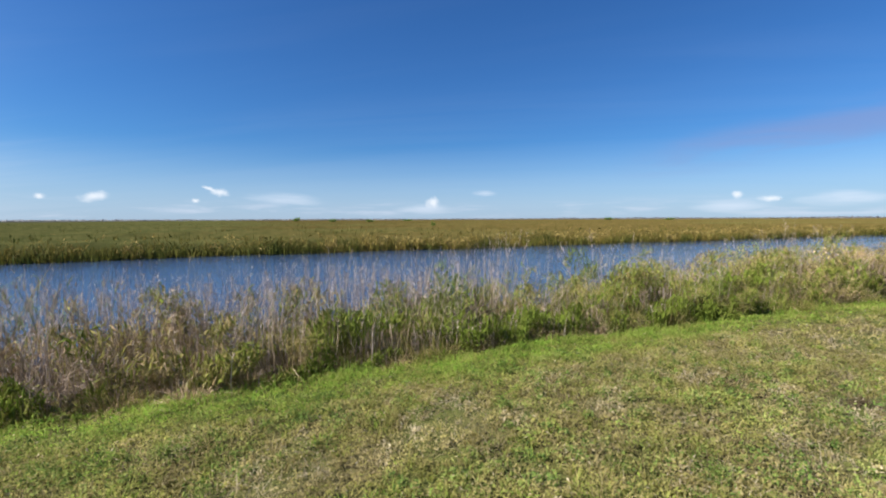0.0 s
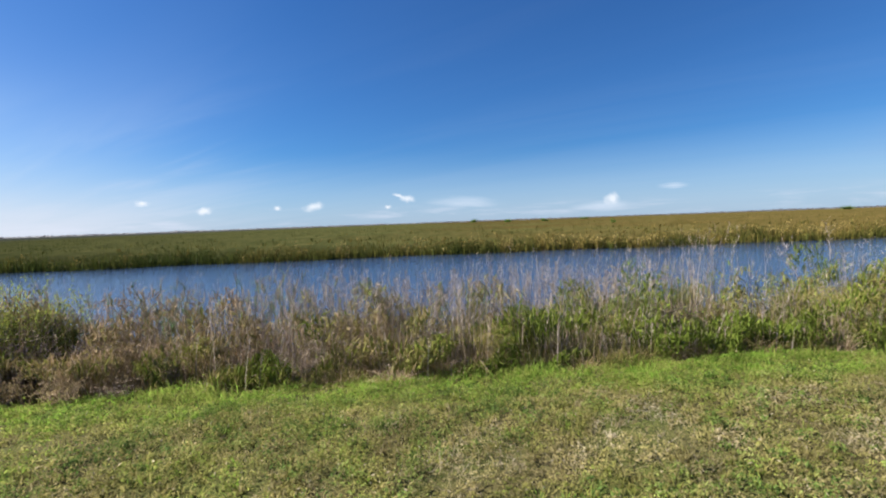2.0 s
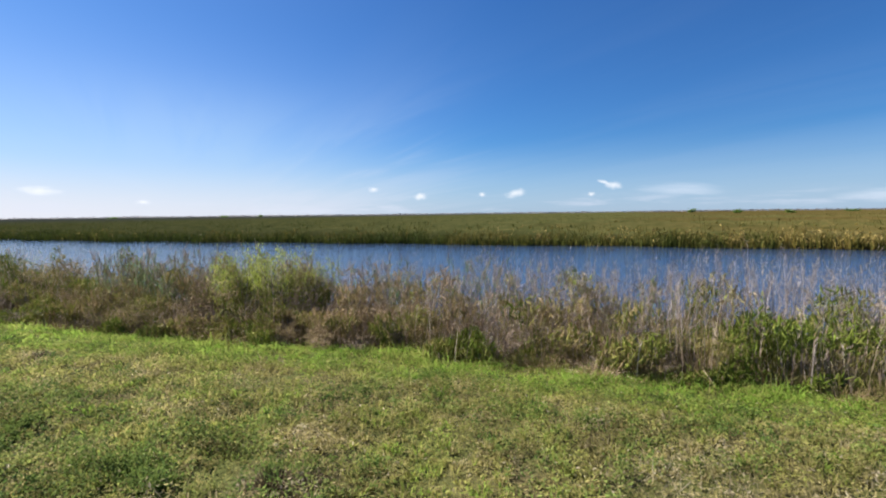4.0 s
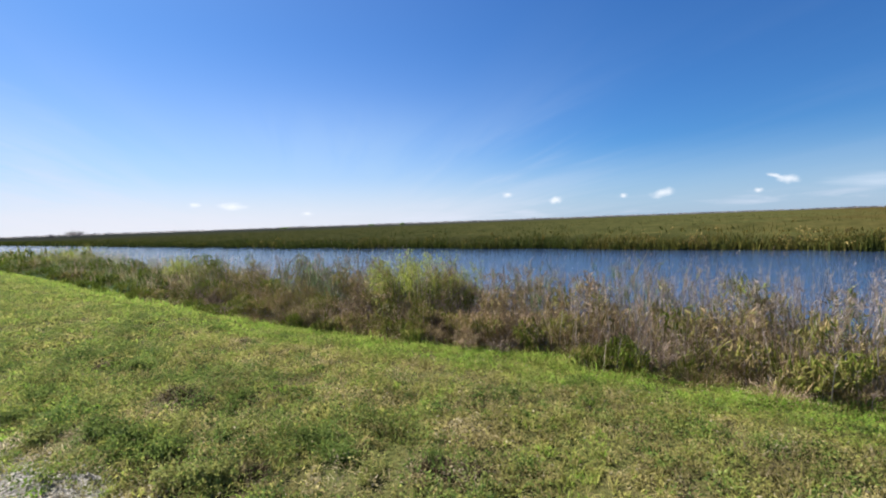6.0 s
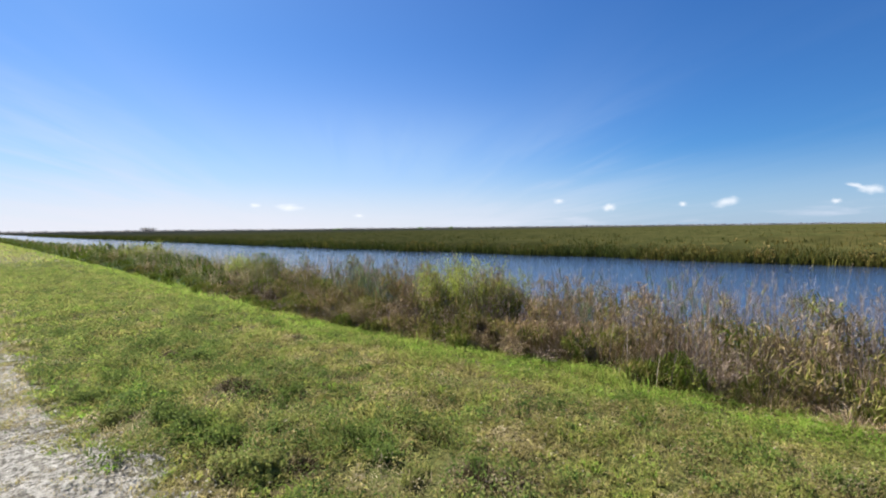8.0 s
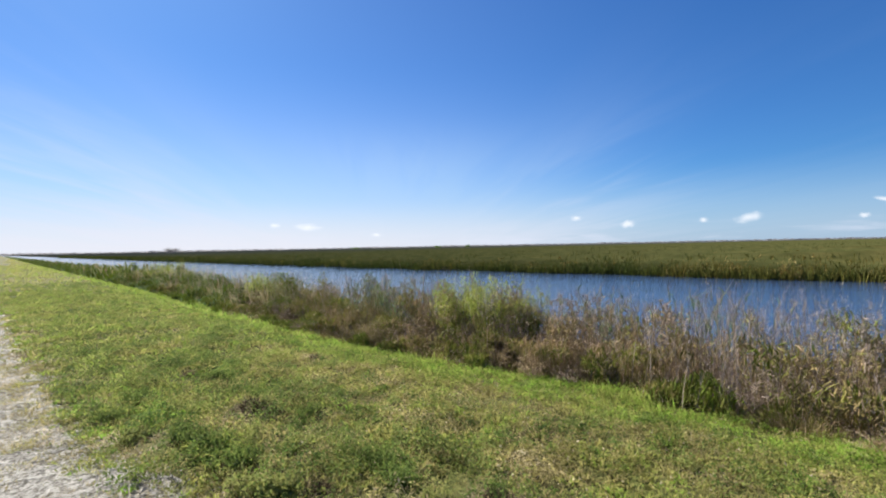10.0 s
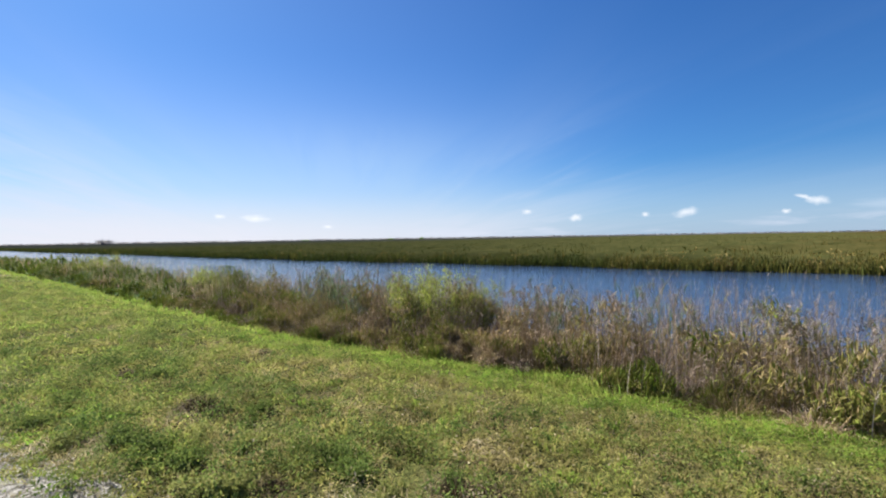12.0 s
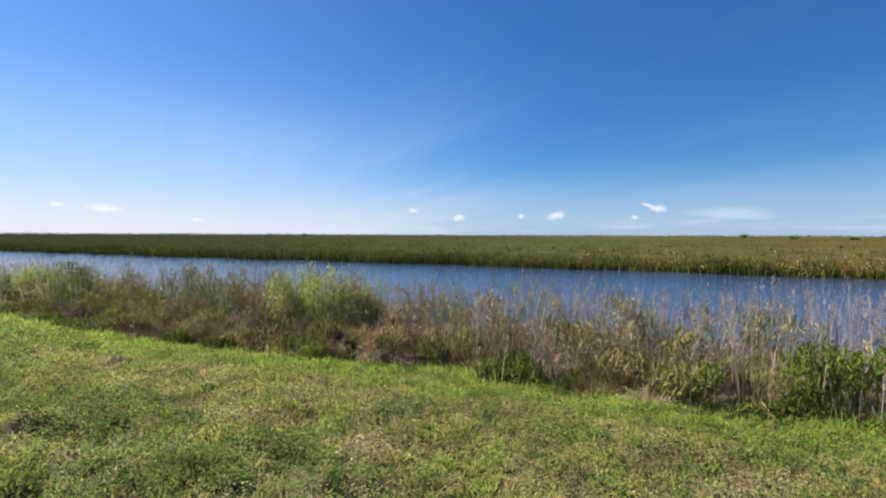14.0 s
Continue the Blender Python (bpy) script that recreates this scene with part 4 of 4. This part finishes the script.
CLUMP_KINDS = {
    "green": ("grass_tussock", GREEN_TUFTS, "tall green grass tussock with pale seed stems on the bank", "grass clump"),
    "mixed": ("grass_tussock", MIXED_TUFTS, "half-dry olive grass tussock leaning on the canal bank", "grass clump"),
    "straw": ("grass_tussock", STRAW_TUFTS, "dry straw-coloured grass tussock with bent blades", "grass clump"),
    "weed": ("leafy_weed", GREEN_WEEDS, "bright green leafy weed in the bank grass", "weed"),
    "brown": ("leafy_weed", BROWN_WEEDS, "withered brown leafy weed on the canal bank", "weed"),
    "brush": ("dry_brush", BRUSH, "grey-brown dead brush with curled leaves", "dead brush"),
    "reed": ("reed_clump", REEDS, "green reeds with drooping leaves above the water", "reeds"),
}
ZONES = [  # up to x, then weights of green, mixed, straw, weed, brown, brush, reed
    (-9.5, (2, 4, 1, 2, 2, 1, 2)), (-5.2, (2, 3, 0, 2, 4, 1, 4)), (-3.2, (0, 1, 2, 0, 6, 3, 2)), (-1.3, (1, 2, 5, 0, 2, 3, 1)),
    (0.3, (2, 4, 4, 1, 1, 1, 1)), (3.2, (5, 5, 3, 1, 0, 1, 0)), (5.0, (5, 5, 2, 1.5, 1, 2, 0)), (9.0, (5, 3, 0, 5, 0, 0, 0)),
    (12.0, (2, 3, 3, 1, 3, 2, 0)), (99.0, (2, 3, 3, 2, 1, 1, 0)),
]
kinds = list(CLUMP_KINDS)
for row, (d, step) in enumerate(((0.22, 0.46), (0.7, 0.56), (1.3, 0.60), (2.0, 0.66), (2.6, 0.85))):
    for x in np.arange(-14, 17, step):
        x = float(x + rng.uniform(-0.25, 0.25))
        y = float(foot(x)) + d + float(rng.uniform(-0.3, 0.3))
        weights = np.array(next(w for end, w in ZONES if x < end), dtype=float)
        weights[2] *= (0.3, 1, 1, 1, 1)[row]
        weights[4] *= (0.5, 1, 1, 1, 1)[row]
        weights[6] *= (0, 0, 0.6, 2, 3)[row]
        weights[3] *= (1.3, 1.2, 1, 0.5, 0.3)[row]
        kind = kinds[int(rng.choice(7, p=weights / weights.sum()))]
        z = max(float(land(np.array([x]), np.array([y]))[0]), WATER_Z - 0.05)
        top = float(bank_top(np.array([x]), np.array([y]))[0]) + (0.22 if kind == "reed" else 0.0)
        h = max(top - z, 0.25) * float(rng.uniform(0.75, 1.12))
        w = max(h, 0.5) * float(rng.uniform(0.95, 1.45))
        w = min(w, 1.2) if kind == "reed" else w
        name, meshes, label, category = CLUMP_KINDS[kind]
        thing(name, meshes[int(rng.integers(len(meshes)))], (x, y, z), float(rng.uniform(0, 6.28)), (w, w, h), label, category, "plants along the bank")

for x, y, w, h, kind in ((-6.15, 5.75, 0.9, 1.52, 0), (-5.65, 5.85, 1.0, 1.62, 1), (-5.05, 5.9, 0.9, 1.5, 2), (-4.6, 6.0, 0.7, 1.4, 0), (-5.9, 6.3, 1.0, 1.75, 2),
                         (-13.6, 5.6, 1.3, 1.35, 1), (-15.2, 5.7, 1.3, 1.45, 0), (-25.5, 5.4, 1.6, 1.6, 2), (-27.5, 5.5, 1.5, 1.6, 0),
                         (10.9, 6.6, 1.2, 1.55, 2), (11.8, 6.7, 1.0, 1.5, 0)):
    z = float(land(np.array([x]), np.array([y]))[0])
    thing("shrub", SHRUBS[kind], (x, y, z), x * 3.1, (w, w, h), "rounded green shrub above the bank grass", "shrub", "shrubs on the bank")

for x, y, w, h, meshes in ((3.99, 6.4, 1.2, 1.75, MIXED_TUFTS[0]), (4.18, 6.31, 1.1, 1.65, MIXED_TUFTS[2]), (3.85, 6.31, 1.1, 1.6, MIXED_TUFTS[1]), (-0.31, 5.74, 1.1, 1.15, STRAW_TUFTS[0]), (-1.21, 6.12, 1.1, 1.1, STRAW_TUFTS[2])):
    z = float(land(np.array([x]), np.array([y]))[0])
    thing("grass_tussock", meshes, (x, y, z), x * 3.1, (w, w, h), "large rounded yellow-brown grass tussock on the bank", "grass clump", "plants along the bank")

for x, d, h, kind in ((-9.0, 1.5, 1.45, 0), (-8.7, 1.9, 1.55, 1), (-8.4, 1.5, 1.5, 2), (-8.1, 1.8, 1.6, 3), (-7.8, 1.4, 1.5, 0), (-7.5, 1.9, 1.65, 1), (-7.1, 1.5, 1.5, 2), (-6.8, 1.9, 1.6, 3),
                      (-5.3, 2.5, 1.7, 2), (-4.5, 2.6, 1.6, 0), (-4.0, 2.7, 1.8, 1), (-3.3, 2.5, 1.6, 2), (-2.7, 2.7, 1.8, 3), (-2.2, 2.6, 1.65, 0), (-1.7, 2.7, 1.75, 1), (-0.7, 2.7, 1.6, 3), (0.6, 2.8, 1.6, 2)):
    y = float(foot(x)) + d
    z = max(float(land(np.array([x]), np.array([y]))[0]), WATER_Z - 0.05)
    thing("reed_clump", REEDS[kind], (x, y, z), x * 2.3, (1.3, 1.3, h), "tall green reeds with drooping leaves at the water's edge", "reeds", "plants along the bank")

# a heap of dead grey brush
for x, d, w, h, kind in ((-12.6, 0.95, 1.3, 0.62, 0), (-12.0, 0.85, 1.2, 0.70, 1), (-11.4, 0.95, 1.3, 0.66, 2), (-10.9, 0.85, 1.1, 0.58, 0), (-11.7, 1.25, 1.4, 0.80, 1), (-10.4, 1.0, 1.0, 0.55, 2)):
    y = float(foot(x)) + d
    z = float(land(np.array([x]), np.array([y]))[0])
    thing("dry_brush", BRUSH[kind], (x, y, z), x * 2.7, (w, w, h), "low heap of pale grey dead brush on the bank", "dead brush", "plants along the bank")

# fallen dark branches
for x, y, z, turn, long in ((3.05, 5.79, 0.12, 0.35, 1.0), (3.52, 5.83, 0.10, 2.7, 0.9), (2.53, 5.83, 0.16, 2.9, 0.8), (3.29, 5.74, 0.2, 0.05, 0.7)):
    t = np.linspace(0, 1, 7)
    line = np.stack([long * (t - 0.5), 0.12 * np.sin(4 * t), 0.55 * t ** 1.3 * long - 0.1 + 0.05 * np.sin(9 * t)], -1)
    stem = mesh_of("stem", [tube(line, 0.034 * (1.1 - 0.75 * t), 6)], BARK, True)
    fork = mesh_of("fork", [tube(np.stack([line[k], line[k] + [0.1, 0.1 * s, 0.18], line[k] + [0.15, 0.22 * s, 0.42]]), [0.014, 0.010, 0.004], 5) for k, s in ((3, 1), (4, -1), (5, 1))], BARK, True)
    thing("fallen_branch", (stem, fork), (x, y + 0.15, z - 0.16), turn, (1, 1, 0.7), "dark bare branch leaning in the bank grass", "branch", "branches")

# ---- weeds in the lawn ----
DARK_WEEDS = [leafy_meshes(16, 0.16, 0.30, 0.030, 6, 0.30, 0.003, 6, WEED, 0.50) for _ in range(3)]
LIME_WEEDS = [leafy_meshes(14, 0.13, 0.30, 0.034, 8, 0.78, 0.003, 6, WEED, 0.60) for _ in range(2)]
DARK_TUFTS = [tussock_meshes(0.40, 0.8, 300, 0.034, HAY)[:1] for _ in range(2)]
for x, y, size, kind in ((-4.16, 0.92, 0.85, 0), (-3.70, 0.94, 1.05, 1), (-3.50, 1.10, 0.8, 2), (-5.80, 0.85, 0.8, 2), (-5.30, 0.50, 0.65, 1), (-2.75, 1.83, 0.95, 0), (-2.50, 1.80, 0.85, 2),
                         (-3.93, 1.82, 0.7, 1), (-3.05, 1.70, 0.6, 0), (-5.0, 1.80, 0.8, 0), (-5.9, 1.75, 0.9, 1), (-6.9, 1.5, 0.6, 2), (-1.95, 2.15, 0.5, 1),
                         (2.68, 1.78, 0.55, 0), (2.3, 2.1, 0.4, 2), (-0.28, 3.50, 0.5, 2), (-0.95, 3.6, 0.45, 1), (4.7, 2.75, 0.6, 2)):
    z = float(land(np.array([x]), np.array([y]))[0])
    thing("lawn_weed", DARK_WEEDS[kind], (x, y, z), x * 5.0, (size, size * 0.8, size), "low dark green broadleaf weed in the mown grass", "weed", "weeds in the lawn")
for x, y, size, kind in ((-2.98, 1.14, 0.95, 0), (-3.45, 1.50, 0.6, 1), (-4.9, 1.0, 0.7, 0), (-2.15, 1.75, 0.5, 1), (3.9, 1.45, 0.6, 0), (-4.55, 0.62, 0.6, 1), (-3.85, 1.30, 0.6, 0)):
    z = float(land(np.array([x]), np.array([y]))[0])
    thing("lawn_weed", LIME_WEEDS[kind], (x, y, z), x * 5.0, (size, size * 0.8, size), "low lime green broadleaf weed near the track", "weed", "weeds in the lawn")
for x, y, size, kind in ((-4.42, 1.56, 0.27, 0), (-4.12, 1.64, 0.16, 1), (-6.1, 3.02, 0.14, 1), (4.84, 2.0, 0.18, 1), (3.3, 2.0, 0.13, 0), (-1.83, 2.0, 0.20, 1), (-1.65, 2.1, 0.15, 0), (-5.4, 1.63, 0.15, 0), (-2.75, 1.35, 0.12, 1), (-6.4, 1.5, 0.14, 0)):
    z = float(land(np.array([x]), np.array([y]))[0])
    thing("dry_tuft", DARK_TUFTS[kind], (x, y, z), x * 5.0, (size * 1.3, size * 1.3, size * 0.8), "withered brown tuft in the mown grass", "dry grass", "tufts in the lawn")

# ---- gravel track ----


def thatch(n, x0, x1, h0, h1, w0, w1):
    """Short grey-green and straw blades that straggle over the edge of the track."""
    x = rng.uniform(x0, x1, n)
    y = path_edge(x) + 0.15 - np.abs(rng.normal(0, 0.75, n)) + rng.uniform(0, 0.3, n)
    keep = rng.uniform(0, 1, n) < np.clip((wave(x, y, 5.0, 45) * 0.6 + wave(x, y, 16.0, 46) * 0.7 - 0.42) * 3, 0.04, 1)
    x, y = x[keep], y[keep]
    k = len(x)
    h = rng.uniform(h0, h1, k)
    return blades(np.stack([x, y, land(x, y) + 0.004], -1), h, rng.uniform(w0, w1, k), rng.normal(0, 0.9, (k, 2)) * h[:, None],
                  0.25 + 0.75 * wave(x, y, 9.0, 47) + rng.normal(0, 0.15, k), 1, 0.4)


grow("track_thatch", [thatch(52000, -9, -1.8, 0.02, 0.055, 0.004, 0.009), thatch(14000, -30, -9, 0.03, 0.07, 0.012, 0.03)],
     LAWN, "short withered grass straggling over the limestone track", "grass")
tx = np.concatenate([-(2 + steps(12, 0.06, 90))[::-1], np.arange(-1.94, 9, 0.12)])
tv = 1 - np.linspace(0, 1, 46)[::-1] ** 1.6


def track():
    gx2, gv = np.meshgrid(tx, tv)
    x, v = gx2.ravel(), gv.ravel()
    near = np.minimum(-3.4, path_edge(x) - 2.8) + (wave(x, x * 0, 3.0, 44) - 0.5) * 0.5
    y = near + (path_edge(x) - near) * v
    z = land(x, y) + 0.016 * np.clip((1 - v) * 8, 0, 1) + 0.004 + (wave(x, y, 6, 40) - 0.5) * 0.018 + (wave(x, y, 17, 43) - 0.5) * 0.012
    w, h = len(tx), len(tv)
    i = (np.arange(h - 1)[:, None] * w + np.arange(w - 1)[None]).ravel()
    f = np.stack([i, i + 1, i + 1 + w, i + w], -1).ravel()
    return raw_mesh("gravel_track", np.stack([x, y, z], -1), f, np.full(len(i), 4), GRAVEL, smooth=True)


tagged(new("gravel_track", track()), "pale crushed limestone track on the levee", "track", "", "structure")


def stones(n, x0, x1, s0, s1):
    x = rng.uniform(x0, x1, n)
    y = path_edge(x) + 0.12 - np.abs(rng.normal(0, 1.0, n))
    y = np.maximum(y, -3.2)
    c = np.stack([x, y, land(x, y) + 0.016], -1)
    s = rng.uniform(s0, s1, n)
    oct_ = np.array([[1, 0, 0], [0, 1, 0], [-1, 0, 0], [0, -1, 0], [0, 0, 0.45], [0, 0, -0.45]], dtype=float)
    v = (c[:, None] + oct_[None] * s[:, None, None] * rng.uniform(0.6, 1.3, (n, 6, 3)) + rng.normal(0, 0.12, (n, 6, 3)) * s[:, None, None]).reshape(-1, 3)
    tri = np.array([0, 1, 4, 1, 2, 4, 2, 3, 4, 3, 0, 4, 1, 0, 5, 2, 1, 5, 3, 2, 5, 0, 3, 5])
    f = (np.arange(n)[:, None] * 6 + tri[None]).reshape(-1)
    return v, f, np.full(8 * n, 3), np.full(6 * n, 0.5)


grow("gravel", [stones(5500, -9, -2, 0.004, 0.011), stones(900, -26, -9, 0.008, 0.016)], STONE, "loose crushed limestone on the track", "gravel")

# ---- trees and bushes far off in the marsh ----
# this one has the distance haze painted into its leaf colour
HAZED_BUSH = leafy_meshes(16, 1.0, 0.85, 0.10, 4, 0.4, 0.003, 9, HAZED_LEAF, 0.5)
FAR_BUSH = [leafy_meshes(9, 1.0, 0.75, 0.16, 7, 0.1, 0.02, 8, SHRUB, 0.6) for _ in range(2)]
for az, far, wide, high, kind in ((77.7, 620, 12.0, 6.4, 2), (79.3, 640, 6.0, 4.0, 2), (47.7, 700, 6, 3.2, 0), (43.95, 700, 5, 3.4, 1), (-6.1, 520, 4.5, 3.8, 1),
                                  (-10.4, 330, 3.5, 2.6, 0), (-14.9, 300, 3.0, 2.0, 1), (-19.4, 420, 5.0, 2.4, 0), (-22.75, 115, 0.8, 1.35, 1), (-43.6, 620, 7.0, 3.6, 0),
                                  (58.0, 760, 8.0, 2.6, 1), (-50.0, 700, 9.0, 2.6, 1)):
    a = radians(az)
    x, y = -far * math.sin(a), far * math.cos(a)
    thing("marsh_tree", (FAR_BUSH + [HAZED_BUSH])[kind], (x, y, -0.7), az, (wide, wide, high), "distant tree in the marsh, green or greyed in colour for haze", "tree", "trees in the marsh")

# a low line of trees along the horizon
n = 12000
a = np.radians(rng.uniform(-80, 100, n))
r = rng.uniform(2300, 2600, n)
x, y = -np.sin(a) * r, np.cos(a) * r
z = 0.3 + rng.uniform(0, 1, n) * (1.5 + 4.5 * wave(x, y, 0.012, 50))
grow("tree_line", [leaves(np.stack([x, y, z], -1), rng.uniform(5, 11, n), np.full(n, 0.5), 0.2, 0.7)], HAZED_LEAF, "line of far woods along the horizon, greyed in colour for haze", "woods")

# ---- clouds ----


def cloud_material(name, colour, low, high, strength, stretch):
    m = Mat(name)
    tc = m.n("ShaderNodeTexCoord")
    off = m.n("ShaderNodeVectorMath")
    off.operation = "ADD"
    comb = m.n("ShaderNodeCombineXYZ")
    r = m.math("MULTIPLY", m.n("ShaderNodeObjectInfo").outputs["Random"], 90.0)
    m.l(r, comb.inputs[0])
    m.l(r, comb.inputs[1])
    m.l(tc.outputs["Object"], off.inputs[0])
    m.l(comb.outputs[0], off.inputs[1])
    nz = m.noise(1.6, 4.0, 0.5, off.outputs[0], stretch)
    length = m.n("ShaderNodeVectorMath")
    length.operation = "LENGTH"
    m.l(tc.outputs["Object"], length.inputs[0])
    body = m.math("SUBTRACT", 1.0, length.outputs["Value"])
    dens = m.math("ADD", m.math("MULTIPLY", body, 0.9), m.math("SUBTRACT", nz, 0.5))
    ramp = m.n("ShaderNodeMapRange")
    ramp.interpolation_type = "SMOOTHSTEP"
    for key, value in (("From Min", low), ("From Max", high), ("To Min", 0.0), ("To Max", strength)):
        ramp.inputs[key].default_value = value
    m.l(dens, ramp.inputs["Value"])
    rim = m.math("MULTIPLY", ramp.outputs[0], m.math("MINIMUM", m.math("MAXIMUM", m.math("MULTIPLY", body, 4.0), 0.0), 1.0))
    em = m.n("ShaderNodeEmission")
    em.inputs["Color"].default_value = (*colour, 1)
    tr = m.n("ShaderNodeBsdfTransparent")
    ms = m.n("ShaderNodeMixShader")
    m.l(rim, ms.inputs[0])
    m.l(tr.outputs[0], ms.inputs[1])
    m.l(em.outputs[0], ms.inputs[2])
    m.l(ms.outputs[0], m.out.inputs["Surface"])
    return m.m


PUFF = cloud_material("cumulus", (0.335, 0.345, 0.365), 0.08, 0.88, 0.74, (1.0, 1.0, 0.6))
WISP = cloud_material("cirrus", (0.28, 0.305, 0.35), -0.02, 1.0, 0.48, (0.9, 1.0, 1.5))


def cloud_mesh(name, mat):
    """A gently bowed sheet, two units wide and high, that faces -y."""
    xs, zs = np.linspace(-1, 1, 9), np.linspace(-1, 1, 5)
    a, b = np.meshgrid(xs, zs)
    v = np.stack([a.ravel(), 0.1 * a.ravel() ** 2, b.ravel()], -1)
    i = (np.arange(4)[:, None] * 9 + np.arange(8)[None]).ravel()
    f = np.stack([i, i + 1, i + 10, i + 9], -1).ravel()
    return raw_mesh(name, v, f, np.full(len(i), 4), mat, smooth=True)


PUFF_ME, WISP_ME = cloud_mesh("cumulus", PUFF), cloud_mesh("cirrus", WISP)
FAR = 4300.0


def cloud(mesh, az, el, wide, high, tilt, label, category):
    a, e = radians(az), radians(el)
    place = Vector((-math.sin(a) * math.cos(e), math.cos(a) * math.cos(e), math.sin(e))) * FAR
    ob = new("cloud", mesh)
    ob.matrix_basis = Matrix.Translation(place) @ (Euler((0, 0, a)).to_matrix() @ Euler((e, 0, 0)).to_matrix() @ Euler((0, radians(tilt), 0)).to_matrix()).to_4x4() \
        @ Matrix.Diagonal((FAR * radians(wide) / 2, FAR * radians(wide) / 2, FAR * radians(high) / 2, 1))
    return tagged(ob, label, category, "clouds")


for az, el, wide, high, tilt in ((17.4, 2.4, 1.2, 0.8, 0), (13.3, 2.45, 3.4, 1.5, -8), (2.05, 3.15, 2.7, 1.3, 8), (3.1, 3.55, 2.2, 0.6, 20), (4.4, 2.2, 1.2, 0.7, 0), (-22.5, 2.1, 2.4, 2.0, 0),
                                 (-56.4, 2.5, 1.6, 1.2, 0), (-59.2, 2.0, 3.0, 0.9, 0),
                                 (67.1, 2.85, 1.7, 0.8, 0), (63.4, 2.65, 4.2, 1.2, 0), (30.8, 3.1, 2.2, 0.8, 0), (25.0, 2.2, 2.4, 1.3, -20), (55.3, 1.6, 1.8, 0.7, 0)):
    cloud(PUFF_ME, az, el, wide, high, tilt, "small white fair-weather cloud low over the marsh", "cloud")
for az, el, wide, high, tilt in ((-5.0, 2.5, 12.0, 1.8, 4),
                                 (-21.5, 1.3, 9.0, 1.6, 0), (-65.0, 1.9, 10.0, 2.0, 0), (-56.0, 1.3, 10.0, 2.0, 0), (-29.0, 3.2, 4.0, 0.9, 0)):
    cloud(WISP_ME, az, el, wide, high, tilt, "thin white wisp of cloud low over the marsh", "cloud")
